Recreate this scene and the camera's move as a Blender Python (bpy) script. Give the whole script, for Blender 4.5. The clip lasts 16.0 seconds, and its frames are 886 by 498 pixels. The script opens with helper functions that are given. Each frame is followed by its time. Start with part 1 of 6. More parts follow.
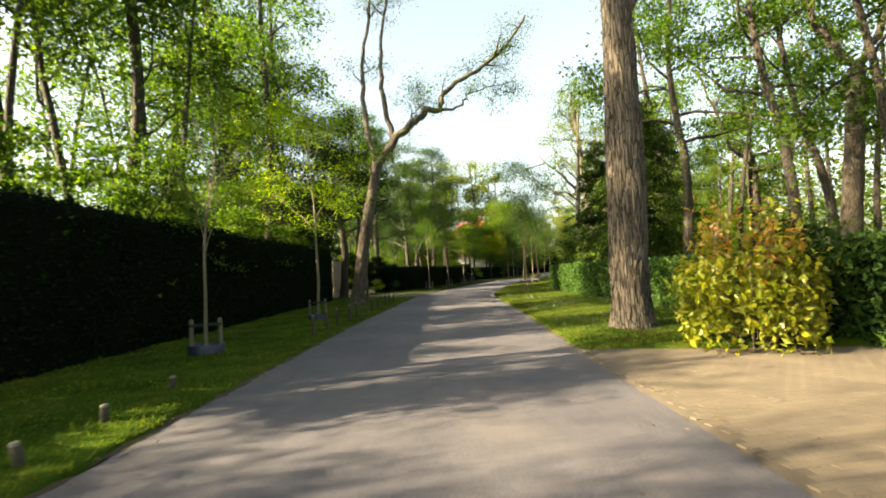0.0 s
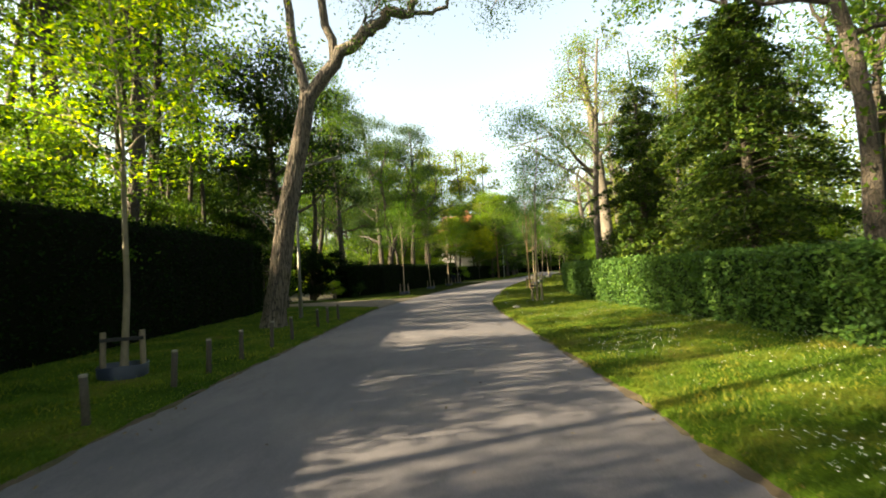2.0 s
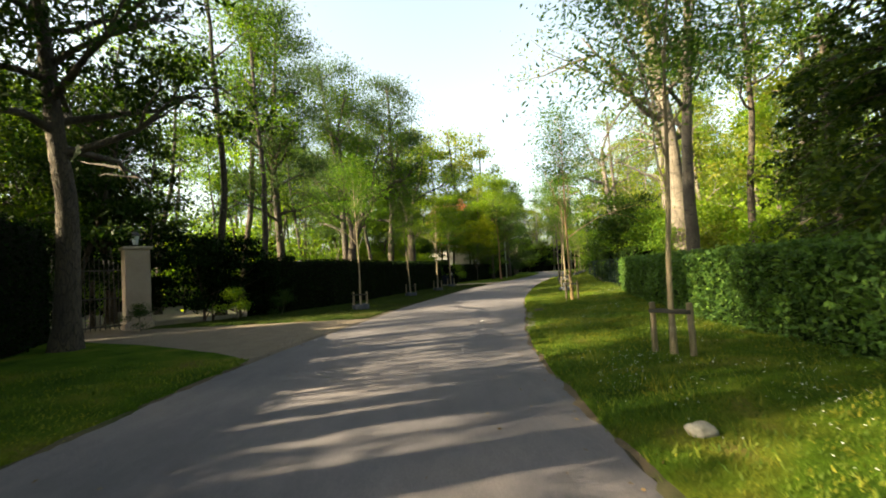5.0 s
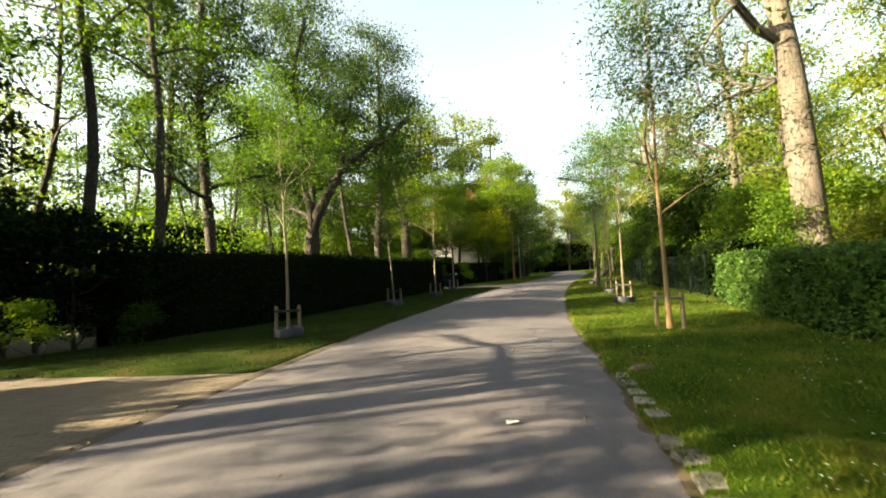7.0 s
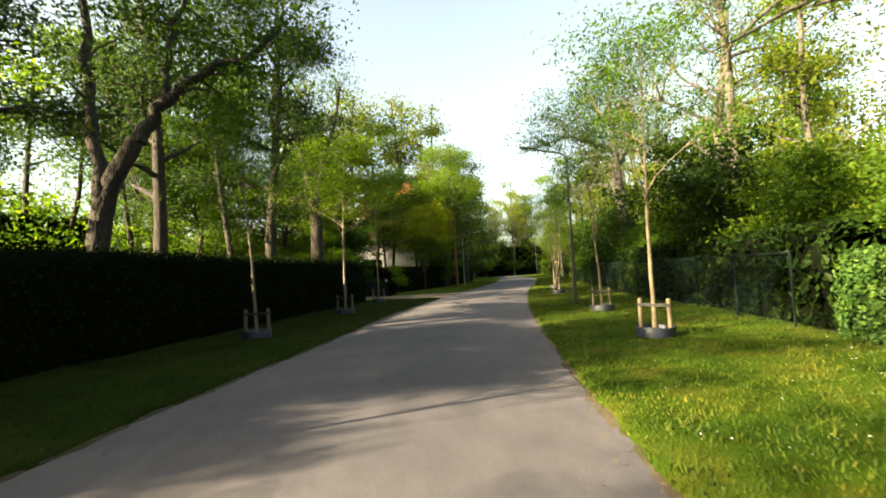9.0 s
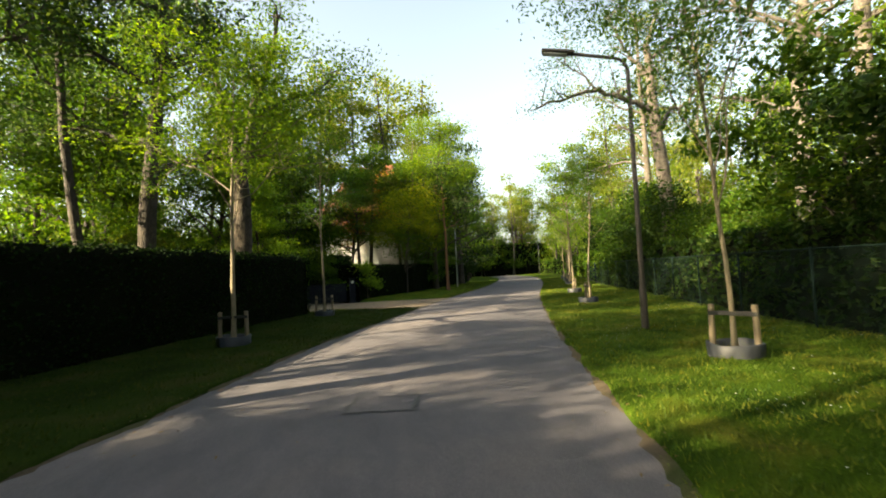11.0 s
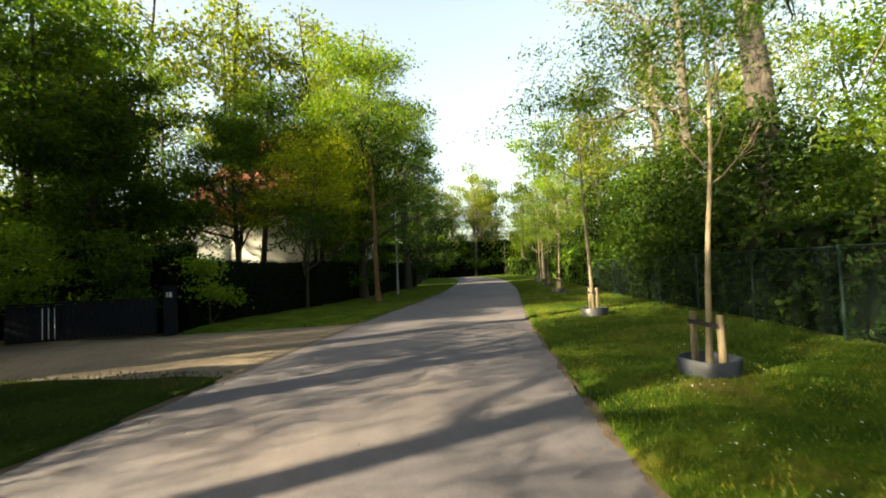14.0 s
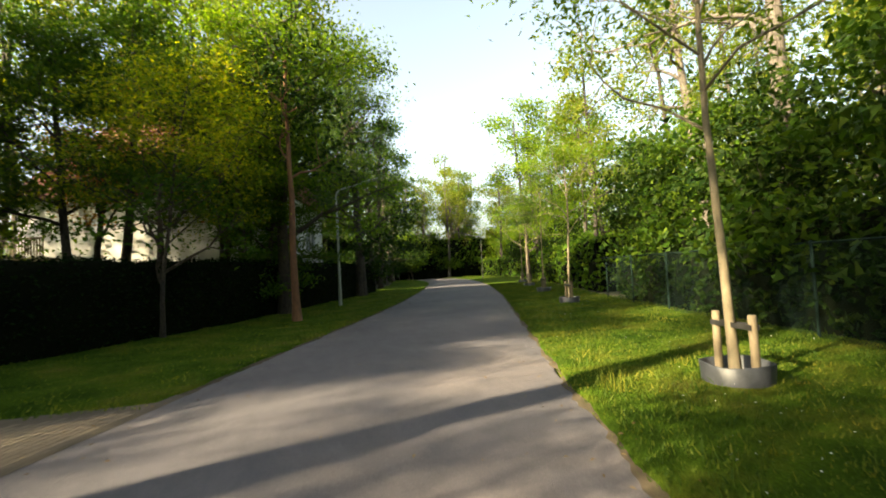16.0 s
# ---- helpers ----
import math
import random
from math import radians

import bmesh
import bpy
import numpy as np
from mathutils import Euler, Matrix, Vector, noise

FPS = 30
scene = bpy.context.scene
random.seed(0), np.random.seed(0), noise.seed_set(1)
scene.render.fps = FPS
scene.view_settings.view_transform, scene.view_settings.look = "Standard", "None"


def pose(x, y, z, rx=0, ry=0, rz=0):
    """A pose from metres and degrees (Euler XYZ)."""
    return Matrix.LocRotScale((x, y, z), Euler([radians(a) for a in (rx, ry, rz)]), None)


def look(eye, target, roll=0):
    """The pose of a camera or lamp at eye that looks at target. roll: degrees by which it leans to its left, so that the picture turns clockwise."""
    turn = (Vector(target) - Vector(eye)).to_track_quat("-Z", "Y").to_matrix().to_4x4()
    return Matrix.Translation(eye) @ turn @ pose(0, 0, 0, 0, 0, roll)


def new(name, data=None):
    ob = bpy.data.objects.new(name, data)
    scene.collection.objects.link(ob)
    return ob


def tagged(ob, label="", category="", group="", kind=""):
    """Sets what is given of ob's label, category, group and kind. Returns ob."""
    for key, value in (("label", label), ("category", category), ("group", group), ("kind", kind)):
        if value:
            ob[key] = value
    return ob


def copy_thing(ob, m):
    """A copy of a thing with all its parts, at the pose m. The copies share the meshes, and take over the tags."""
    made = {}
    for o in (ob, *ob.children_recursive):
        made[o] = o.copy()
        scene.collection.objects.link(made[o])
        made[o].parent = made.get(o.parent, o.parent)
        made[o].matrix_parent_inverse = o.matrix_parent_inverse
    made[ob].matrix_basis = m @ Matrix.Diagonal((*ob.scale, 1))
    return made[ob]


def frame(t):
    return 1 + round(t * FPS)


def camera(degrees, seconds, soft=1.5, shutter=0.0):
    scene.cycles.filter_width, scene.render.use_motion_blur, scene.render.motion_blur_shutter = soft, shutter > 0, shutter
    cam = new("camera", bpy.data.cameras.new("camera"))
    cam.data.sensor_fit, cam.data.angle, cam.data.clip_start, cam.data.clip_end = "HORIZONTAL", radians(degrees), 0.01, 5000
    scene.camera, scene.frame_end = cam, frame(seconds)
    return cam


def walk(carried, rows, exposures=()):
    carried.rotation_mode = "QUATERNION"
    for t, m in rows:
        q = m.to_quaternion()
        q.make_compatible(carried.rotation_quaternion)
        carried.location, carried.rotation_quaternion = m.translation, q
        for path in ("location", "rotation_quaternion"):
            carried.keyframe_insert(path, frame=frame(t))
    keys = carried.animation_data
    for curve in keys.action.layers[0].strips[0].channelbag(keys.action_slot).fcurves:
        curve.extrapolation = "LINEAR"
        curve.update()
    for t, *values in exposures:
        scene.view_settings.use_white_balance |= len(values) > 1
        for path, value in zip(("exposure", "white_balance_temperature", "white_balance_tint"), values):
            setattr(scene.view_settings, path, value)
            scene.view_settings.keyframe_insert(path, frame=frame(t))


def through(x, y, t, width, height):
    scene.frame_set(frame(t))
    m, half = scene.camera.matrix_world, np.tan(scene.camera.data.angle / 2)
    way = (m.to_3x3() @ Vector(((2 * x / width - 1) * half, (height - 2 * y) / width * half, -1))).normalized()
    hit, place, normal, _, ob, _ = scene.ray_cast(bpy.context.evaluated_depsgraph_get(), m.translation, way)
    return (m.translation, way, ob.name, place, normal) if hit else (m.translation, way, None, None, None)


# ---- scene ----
cam = camera(88.14, 16.0, soft=1.8, shutter=0.2)
# seconds, x, y, z, yaw, pitch, roll
ROWS = [
    (0.0, -0.000, 0.000, 1.504, -0.00, 3.03, 3.25),
    (0.5, 0.060, 2.344, 1.515, -2.45, 3.11, 3.48),
    (1.0, 0.141, 4.660, 1.505, -1.93, 2.97, 3.49),
    (1.5, 0.274, 6.949, 1.499, -2.19, 2.99, 3.26),
    (2.0, 0.426, 9.210, 1.487, -1.91, 2.91, 3.26),
    (2.5, 0.520, 11.351, 1.485, -0.32, 2.80, 3.48),
    (3.0, 0.612, 13.456, 1.505, -1.17, 2.91, 3.79),
    (3.5, 0.758, 15.613, 1.520, -2.98, 2.85, 3.86),
    (4.0, 0.957, 17.831, 1.495, -4.70, 2.97, 3.83),
    (4.5, 1.178, 19.971, 1.463, -3.52, 2.88, 3.81),
    (7.0, 2.286, 30.440, 1.486, -1.62, 2.73, 2.80),
    (7.5, 2.509, 32.475, 1.499, -4.14, 2.77, 3.00),
    (8.0, 2.831, 34.449, 1.511, -7.56, 2.80, 3.10),
    (8.5, 3.219, 36.348, 1.496, -7.67, 2.88, 3.10),
    (9.0, 3.685, 38.241, 1.528, -8.72, 2.91, 2.82),
    (11.5, 6.152, 47.925, 1.485, -9.23, 2.78, 2.71),
    (12.0, 6.670, 49.898, 1.500, -11.79, 2.92, 2.92),
    (12.5, 7.240, 51.805, 1.523, -12.19, 2.74, 2.95),
    (13.0, 7.878, 53.671, 1.527, -13.30, 2.76, 3.02),
    (13.5, 8.512, 55.558, 1.510, -14.67, 2.65, 2.93),
    (14.0, 9.175, 57.384, 1.500, -13.85, 2.57, 2.58),
    (14.5, 9.824, 59.208, 1.501, -14.34, 2.53, 2.54),
    (15.0, 10.358, 61.060, 1.477, -12.79, 2.49, 2.86),
    (15.5, 10.940, 62.931, 1.479, -13.97, 2.56, 3.00),
    (16.0, 11.631, 64.765, 1.463, -17.14, 2.55, 2.97),
]
walk(cam, [(t, pose(x, y, z, 90 + pitch, roll, yaw)) for t, x, y, z, yaw, pitch, roll in ROWS], [(0.0, 3.12, 7300, 0), (4.5, 3.1, 7300, 0), (7.0, 3.15, 7400, 0), (9.0, 3.02, 7400, 0), (12.0, 3.0, 7300, 0), (16.0, 3.0, 7300, 0)])

# ---- light ----
SUN_AZ, SUN_EL = 255.0, 25.0      # compass degrees from +y, and height
world = bpy.data.worlds.new("sky")
scene.world = world
world.use_nodes = True
wn = world.node_tree.nodes
sky = wn.new("ShaderNodeTexSky")
sky.sky_type = "NISHITA"
sky.sun_disc = False
sky.sun_elevation, sky.sun_rotation = radians(SUN_EL), radians(SUN_AZ)
sky.air_density, sky.dust_density, sky.ozone_density = 1.0, 4.0, 0.5
wn["Background"].inputs["Strength"].default_value = 0.065
haze = wn.new("ShaderNodeHueSaturation")      # thin high haze takes the depth out of the blue
haze.inputs["Saturation"].default_value = 0.7
world.node_tree.links.new(sky.outputs["Color"], haze.inputs["Color"])
world.node_tree.links.new(haze.outputs["Color"], wn["Background"].inputs["Color"])
sun = new("sun", bpy.data.lights.new("sun", "SUN"))
sun.data.energy, sun.data.angle, sun.data.color = 5.0, radians(0.6), (1.0, 0.82, 0.58)
sa, se = radians(SUN_AZ), radians(SUN_EL)
sun_way = Vector((math.sin(sa) * math.cos(se), math.cos(sa) * math.cos(se), math.sin(se)))
sun.matrix_world = look(sun_way * 60, (0, 0, 0))

# ---- materials ----


def nodes_of(name):
    m = bpy.data.materials.new(name)
    m.use_nodes = True
    return m, m.node_tree.nodes, m.node_tree.links, m.node_tree.nodes["Principled BSDF"]


def ramp(n, stops):
    r = n.new("ShaderNodeValToRGB")
    e = r.color_ramp.elements
    while len(e) < len(stops):
        e.new(0.5)
    for el, (p, c) in zip(e, stops):
        el.position, el.color = p, (*c, 1)
    return r


def noise_tex(n, l, coord, scale, detail=6, rough=0.6, stretch=None):
    t = n.new("ShaderNodeTexNoise")
    t.inputs["Scale"].default_value = scale
    t.inputs["Detail"].default_value = detail
    t.inputs["Roughness"].default_value = rough
    if stretch:
        mp = n.new("ShaderNodeMapping")
        mp.inputs["Scale"].default_value = stretch
        l.new(coord, mp.inputs["Vector"])
        coord = mp.outputs["Vector"]
    l.new(coord, t.inputs["Vector"])
    return t.outputs["Fac"]


def mixc(n, l, fac, a, b, mode="MIX"):
    m = n.new("ShaderNodeMix")
    m.data_type, m.blend_type = "RGBA", mode
    for sock, v in ((0, fac), (6, a), (7, b)):
        if hasattr(v, "links"):
            l.new(v, m.inputs[sock])
        elif sock == 0:
            m.inputs[0].default_value = v
        else:
            m.inputs[sock].default_value = (*v, 1)
    return m.outputs[2]


def surface(name, big, small, scale=(0.6, 18.0), rough=0.85, bump=0.4, stretch=None, vary=0.0, metal=0.0, dist=0.01, placed=False, spec=0.5):
    """Two-scale mottled surface: colour ramps at a coarse and a fine scale, and a fine relief."""
    m, n, l, p = nodes_of(name)
    co = n.new("ShaderNodeNewGeometry").outputs["Position"] if placed else n.new("ShaderNodeTexCoord").outputs["Object"]
    a = noise_tex(n, l, co, scale[0], 4, 0.55, stretch)
    b = noise_tex(n, l, co, scale[1], 8, 0.7, stretch)
    ra, rb = ramp(n, big), ramp(n, small)
    l.new(a, ra.inputs[0])
    l.new(b, rb.inputs[0])
    c = mixc(n, l, 1.0, ra.outputs[0], rb.outputs[0], "MULTIPLY")
    if vary:
        oi = n.new("ShaderNodeObjectInfo")
        h = n.new("ShaderNodeHueSaturation")
        mr = n.new("ShaderNodeMapRange")
        mr.inputs[3].default_value, mr.inputs[4].default_value = 1 - vary, 1 + vary
        l.new(oi.outputs["Random"], mr.inputs[0])
        l.new(mr.outputs[0], h.inputs["Value"])
        l.new(c, h.inputs["Color"])
        c = h.outputs[0]
    l.new(c, p.inputs["Base Color"])
    p.inputs["Roughness"].default_value, p.inputs["Metallic"].default_value = rough, metal
    p.inputs["Specular IOR Level"].default_value = spec
    if bump:
        bp = n.new("ShaderNodeBump")
        bp.inputs["Strength"].default_value, bp.inputs["Distance"].default_value = bump, dist
        l.new(b, bp.inputs["Height"])
        l.new(bp.outputs[0], p.inputs["Normal"])
    return m


def leaf_mat(name, c1, c2, c3, through=0.45, rough=0.5, gloss=0.07, vary=0.18, drift=None):
    """Leaves: each its own tint, some light coming through them."""
    m, n, l, p = nodes_of(name)
    g = n.new("ShaderNodeNewGeometry")
    r = ramp(n, [(0.0, c1), (0.55, c2), (1.0, c3)])
    l.new(g.outputs["Random Per Island"], r.inputs[0])
    oi = n.new("ShaderNodeObjectInfo")
    mr = n.new("ShaderNodeMapRange")
    mr.inputs[3].default_value, mr.inputs[4].default_value = 1 - vary, 1 + vary
    l.new(oi.outputs["Random"], mr.inputs[0])
    h = n.new("ShaderNodeHueSaturation")
    l.new(mr.outputs[0], h.inputs["Value"])
    tint = r.outputs[0]
    if drift:
        co = n.new("ShaderNodeTexCoord").outputs["Object"]
        rd = ramp(n, [(0.34, drift[0]), (0.5, drift[1]), (0.68, drift[2])])
        l.new(noise_tex(n, l, co, 0.9, 5, 0.65), rd.inputs[0])
        tint = mixc(n, l, 1.0, tint, rd.outputs[0], "MULTIPLY")
    l.new(tint, h.inputs["Color"])
    l.new(h.outputs[0], p.inputs["Base Color"])
    p.inputs["Roughness"].default_value = rough
    p.inputs["Specular IOR Level"].default_value = gloss
    t = n.new("ShaderNodeBsdfTranslucent")
    tc = mixc(n, l, 1.0, h.outputs[0], (1.45, 1.48, 0.6), "MULTIPLY")
    l.new(tc, t.inputs["Color"])
    mx = n.new("ShaderNodeMixShader")
    mx.inputs[0].default_value = through
    l.new(p.outputs[0], mx.inputs[1])
    l.new(t.outputs[0], mx.inputs[2])
    l.new(mx.outputs[0], n["Material Output"].inputs["Surface"])
    return m


W1 = (1, 1, 1)


def asphalt_mat():
    m, n, l, p = nodes_of("asphalt")
    co = n.new("ShaderNodeTexCoord").outputs["Object"]
    big = ramp(n, [(0.32, (0.049, 0.046, 0.059)), (0.5, (0.066, 0.061, 0.074)), (0.7, (0.099, 0.085, 0.09))])
    l.new(noise_tex(n, l, co, 0.33, 5, 0.6), big.inputs[0])
    mid = ramp(n, [(0.3, (0.78, 0.78, 0.79)), (0.7, (1.2, 1.19, 1.17))])
    l.new(noise_tex(n, l, co, 3.5, 6, 0.7, (1, 0.35, 1)), mid.inputs[0])
    v = n.new("ShaderNodeTexVoronoi")
    v.inputs["Scale"].default_value = 130
    l.new(co, v.inputs["Vector"])
    st = ramp(n, [(0.0, (0.78, 0.78, 0.79)), (0.45, (0.97, 0.97, 0.97)), (0.8, (1.08, 1.07, 1.06)), (1.0, (1.5, 1.45, 1.4))])
    sp = n.new("ShaderNodeSeparateColor")
    l.new(v.outputs["Color"], sp.inputs[0])
    l.new(sp.outputs[0], st.inputs[0])
    c = mixc(n, l, 1.0, mixc(n, l, 1.0, big.outputs[0], mid.outputs[0], "MULTIPLY"), st.outputs[0], "MULTIPLY")
    l.new(c, p.inputs["Base Color"])
    p.inputs["Roughness"].default_value = 0.85
    bp = n.new("ShaderNodeBump")
    bp.inputs["Strength"].default_value, bp.inputs["Distance"].default_value = 0.7, 0.006
    l.new(v.outputs["Distance"], bp.inputs["Height"])
    l.new(bp.outputs[0], p.inputs["Normal"])
    return m


M_asphalt = asphalt_mat()
M_soil = surface("forest_floor", [(0.3, (0.0279, 0.031, 0.0112)), (0.5, (0.0465, 0.0372, 0.0186)), (0.7, (0.031, 0.0434, 0.0124))], [(0.3, (0.5, 0.5, 0.5)), (0.7, (1.3, 1.3, 1.2))], (0.5, 14), 0.95, 0.8, dist=0.03)
M_turf = surface("turf", [(0.32, (0.02, 0.044, 0.005)), (0.5, (0.046, 0.082, 0.008)), (0.62, (0.085, 0.1, 0.014)), (0.74, (0.1, 0.083, 0.03))], [(0.3, (0.35, 0.4, 0.35)), (0.7, (1.5, 1.45, 1.3))], (0.8, 55), 1.0, 1.0, dist=0.04, spec=0.03)
# Worn turf, coloured darker still to stand in for shade on the middle verge.
M_wornshade = surface("worn_shaded_turf", [(0.3, (0.011, 0.018, 0.004)), (0.5, (0.017, 0.031, 0.005)), (0.72, (0.034, 0.034, 0.012))], [(0.25, (0.5, 0.5, 0.5)), (0.75, (1.4, 1.35, 1.2))], (0.8, 40), 1.0, 0.8, dist=0.03, spec=0.03)
M_grass = leaf_mat("grass_blades", (0.034, 0.064, 0.01), (0.066, 0.104, 0.014), (0.14, 0.152, 0.024), 0.42, 0.6, 0.1, drift=((0.5, 0.68, 0.6), (1.0, 1.0, 1.0), (1.75, 1.3, 1.3)))
# Worn blades, with the verge's shade put into their colour too.
M_shadeblades = leaf_mat("worn_shaded_blades", (0.016, 0.03, 0.005), (0.028, 0.044, 0.007), (0.055, 0.056, 0.018), 0.3, 0.7, 0.03)
M_daisy = surface("daisy", [(0.4, (0.64, 0.64, 0.624)), (0.6, (0.6, 0.608, 0.56))], [(0.3, (0.9, 0.9, 0.9)), (0.7, W1)], (3, 30), 0.7, 0)
M_brick = surface("paving_brick", [(0.3, (0.078, 0.059, 0.043)), (0.7, (0.115, 0.089, 0.065))], [(0.25, (0.6, 0.58, 0.55)), (0.75, (1.2, 1.2, 1.15))], (2.0, 60), 0.9, 0.4, vary=0.06, dist=0.004, placed=True)
M_sand = surface("joint_sand", [(0.3, (0.05, 0.038, 0.027)), (0.7, (0.076, 0.059, 0.042))], [(0.25, (0.6, 0.6, 0.6)), (0.75, (1.2, 1.2, 1.2))], (1.0, 60), 0.95, 0.4)


def bark_mat(name, ridge, ridge2, crack, scale, tall, width=0.10, blotch=None):
    """Bark: upright plates parted by dark cracks, mottled, in strong relief."""
    m, n, l, p = nodes_of(name)
    co = n.new("ShaderNodeTexCoord").outputs["Object"]
    wv = n.new("ShaderNodeTexNoise")
    wv.inputs["Scale"].default_value = 3.0
    l.new(co, wv.inputs["Vector"])
    sh = n.new("ShaderNodeVectorMath")
    sh.operation = "MULTIPLY_ADD"
    sh.inputs[1].default_value = (0.06, 0.06, 0.3)
    l.new(wv.outputs["Color"], sh.inputs[0])
    l.new(co, sh.inputs[2])
    mp = n.new("ShaderNodeMapping")
    mp.inputs["Scale"].default_value = (1, 1, tall)
    l.new(sh.outputs[0], mp.inputs["Vector"])
    v = n.new("ShaderNodeTexVoronoi")
    v.feature = "DISTANCE_TO_EDGE"
    v.inputs["Scale"].default_value = scale
    l.new(mp.outputs[0], v.inputs["Vector"])
    fine = noise_tex(n, l, co, 40, 6, 0.7, (1, 1, 0.3))
    big = noise_tex(n, l, co, 1.1, 3, 0.5)
    rb = ramp(n, [(0.35, ridge), (0.65, ridge2)])
    l.new(big, rb.inputs[0])
    rf_ = ramp(n, [(0.3, (0.62, 0.6, 0.58)), (0.7, (1.2, 1.18, 1.15))])
    l.new(fine, rf_.inputs[0])
    body = mixc(n, l, 1.0, rb.outputs[0], rf_.outputs[0], "MULTIPLY")
    k = ramp(n, [(0.0, (0, 0, 0)), (width, (1, 1, 1))])
    l.new(v.outputs["Distance"], k.inputs[0])
    col = mixc(n, l, k.outputs[0], crack, body)
    if blotch:
        bl = noise_tex(n, l, co, 3.2, 4, 0.65, (1, 1, 2.2))
        kb = ramp(n, [(0.56, (0, 0, 0)), (0.64, (1, 1, 1))])
        l.new(bl, kb.inputs[0])
        col = mixc(n, l, kb.outputs[0], col, blotch)
    oi = n.new("ShaderNodeObjectInfo")
    mr = n.new("ShaderNodeMapRange")
    mr.inputs[3].default_value, mr.inputs[4].default_value = 0.8, 1.2
    l.new(oi.outputs["Random"], mr.inputs[0])
    h = n.new("ShaderNodeHueSaturation")
    l.new(mr.outputs[0], h.inputs["Value"])
    l.new(col, h.inputs["Color"])
    l.new(h.outputs[0], p.inputs["Base Color"])
    p.inputs["Roughness"].default_value = 0.95
    ad = n.new("ShaderNodeMath")
    ad.operation = "MULTIPLY_ADD"
    ad.inputs[1].default_value = 0.35
    l.new(fine, ad.inputs[0])
    l.new(k.outputs[0], ad.inputs[2])
    bp = n.new("ShaderNodeBump")
    bp.inputs["Strength"].default_value, bp.inputs["Distance"].default_value = 0.9, 0.03
    l.new(ad.outputs[0], bp.inputs["Height"])
    l.new(bp.outputs[0], p.inputs["Normal"])
    return m


M_bark = bark_mat("ridged_bark", (0.095, 0.078, 0.064), (0.15, 0.124, 0.1), (0.012, 0.0095, 0.0075), 15, 0.075, 0.13)
M_bark_dark = bark_mat("dark_bark", (0.0341, 0.0279, 0.0223), (0.0682, 0.0527, 0.0384), (0.0112, 0.0093, 0.0074), 16, 0.2, 0.12)
M_bark_pale = bark_mat("pale_bark", (0.066, 0.057, 0.048), (0.11, 0.096, 0.081), (0.045, 0.037, 0.029), 9, 0.3, 0.05, (0.034, 0.028, 0.024))
M_bark_young = surface("young_bark", [(0.3, (0.125, 0.105, 0.072)), (0.7, (0.2, 0.165, 0.11))], [(0.3, (0.6, 0.6, 0.55)), (0.7, (1.15, 1.1, 1.05))], (1.2, 20), 0.8, 0.4, stretch=(1, 1, 0.4), vary=0.15, dist=0.005)
M_bark_tan = surface("tan_bark", [(0.3, (0.16, 0.105, 0.05)), (0.7, (0.26, 0.18, 0.09))], [(0.3, (0.6, 0.6, 0.6)), (0.7, (1.15, 1.1, 1.05))], (3, 40), 0.85, 0.4, stretch=(1, 1, 0.25), dist=0.004)
M_bark_red = surface("red_bark", [(0.3, (0.1364, 0.062, 0.031)), (0.7, (0.2046, 0.1054, 0.0558))], [(0.3, (0.5, 0.5, 0.5)), (0.7, (1.2, 1.15, 1.1))], (1.0, 10), 0.9, 0.6, stretch=(1, 1, 0.4), dist=0.02)
M_wood = leaf_mat("woodland_leaves", (0.024, 0.056, 0.0076), (0.046, 0.092, 0.01), (0.088, 0.128, 0.014), 0.5, vary=0.3)
M_bluish = leaf_mat("bluegreen_leaves", (0.0189, 0.0403, 0.0186), (0.0317, 0.0589, 0.0223), (0.0529, 0.0744, 0.026), 0.45)
M_dense = leaf_mat("dark_leaves", (0.009, 0.0237, 0.0047), (0.0167, 0.0358, 0.0063), (0.0322, 0.0501, 0.0084), 0.35)
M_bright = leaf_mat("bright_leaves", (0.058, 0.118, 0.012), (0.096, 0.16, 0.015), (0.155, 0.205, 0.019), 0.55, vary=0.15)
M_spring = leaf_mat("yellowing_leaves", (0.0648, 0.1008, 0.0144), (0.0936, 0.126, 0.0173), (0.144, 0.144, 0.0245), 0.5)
M_young = leaf_mat("sapling_leaves", (0.0324, 0.0756, 0.013), (0.0518, 0.108, 0.0158), (0.09, 0.144, 0.0216), 0.5, vary=0.2)
M_lime = leaf_mat("lime_leaves", (0.065, 0.14, 0.008), (0.13, 0.21, 0.01), (0.25, 0.28, 0.013), 0.6, vary=0.12)
M_copper = leaf_mat("copper_leaves", (0.24, 0.075, 0.02), (0.3, 0.12, 0.022), (0.26, 0.17, 0.025), 0.5)
M_airy = leaf_mat("airy_leaves", (0.03, 0.07, 0.022), (0.05, 0.1, 0.028), (0.085, 0.13, 0.03), 0.5)
M_conifer = leaf_mat("conifer_sprays", (0.015, 0.037, 0.008), (0.033, 0.062, 0.011), (0.085, 0.12, 0.016), 0.3, vary=0.3)
# Dark yew green, lowered further to stand in for shade between the leaves.
M_yew = leaf_mat("shade_dark_hedge_leaves", (0.0024, 0.0072, 0.0018), (0.0045, 0.0125, 0.0027), (0.0105, 0.0235, 0.0045), 0.12, 0.7, 0.03)
# Solid cores darker than the leaves, in place of the shade inside hedges.
M_core = surface("hedge_core_shade", [(0.3, (0.0032, 0.0048, 0.0024)), (0.7, (0.0064, 0.0088, 0.0032))], [(0.3, (0.6, 0.6, 0.6)), (0.7, W1)], (1, 20), 1.0, 0.6, dist=0.03, spec=0.05)
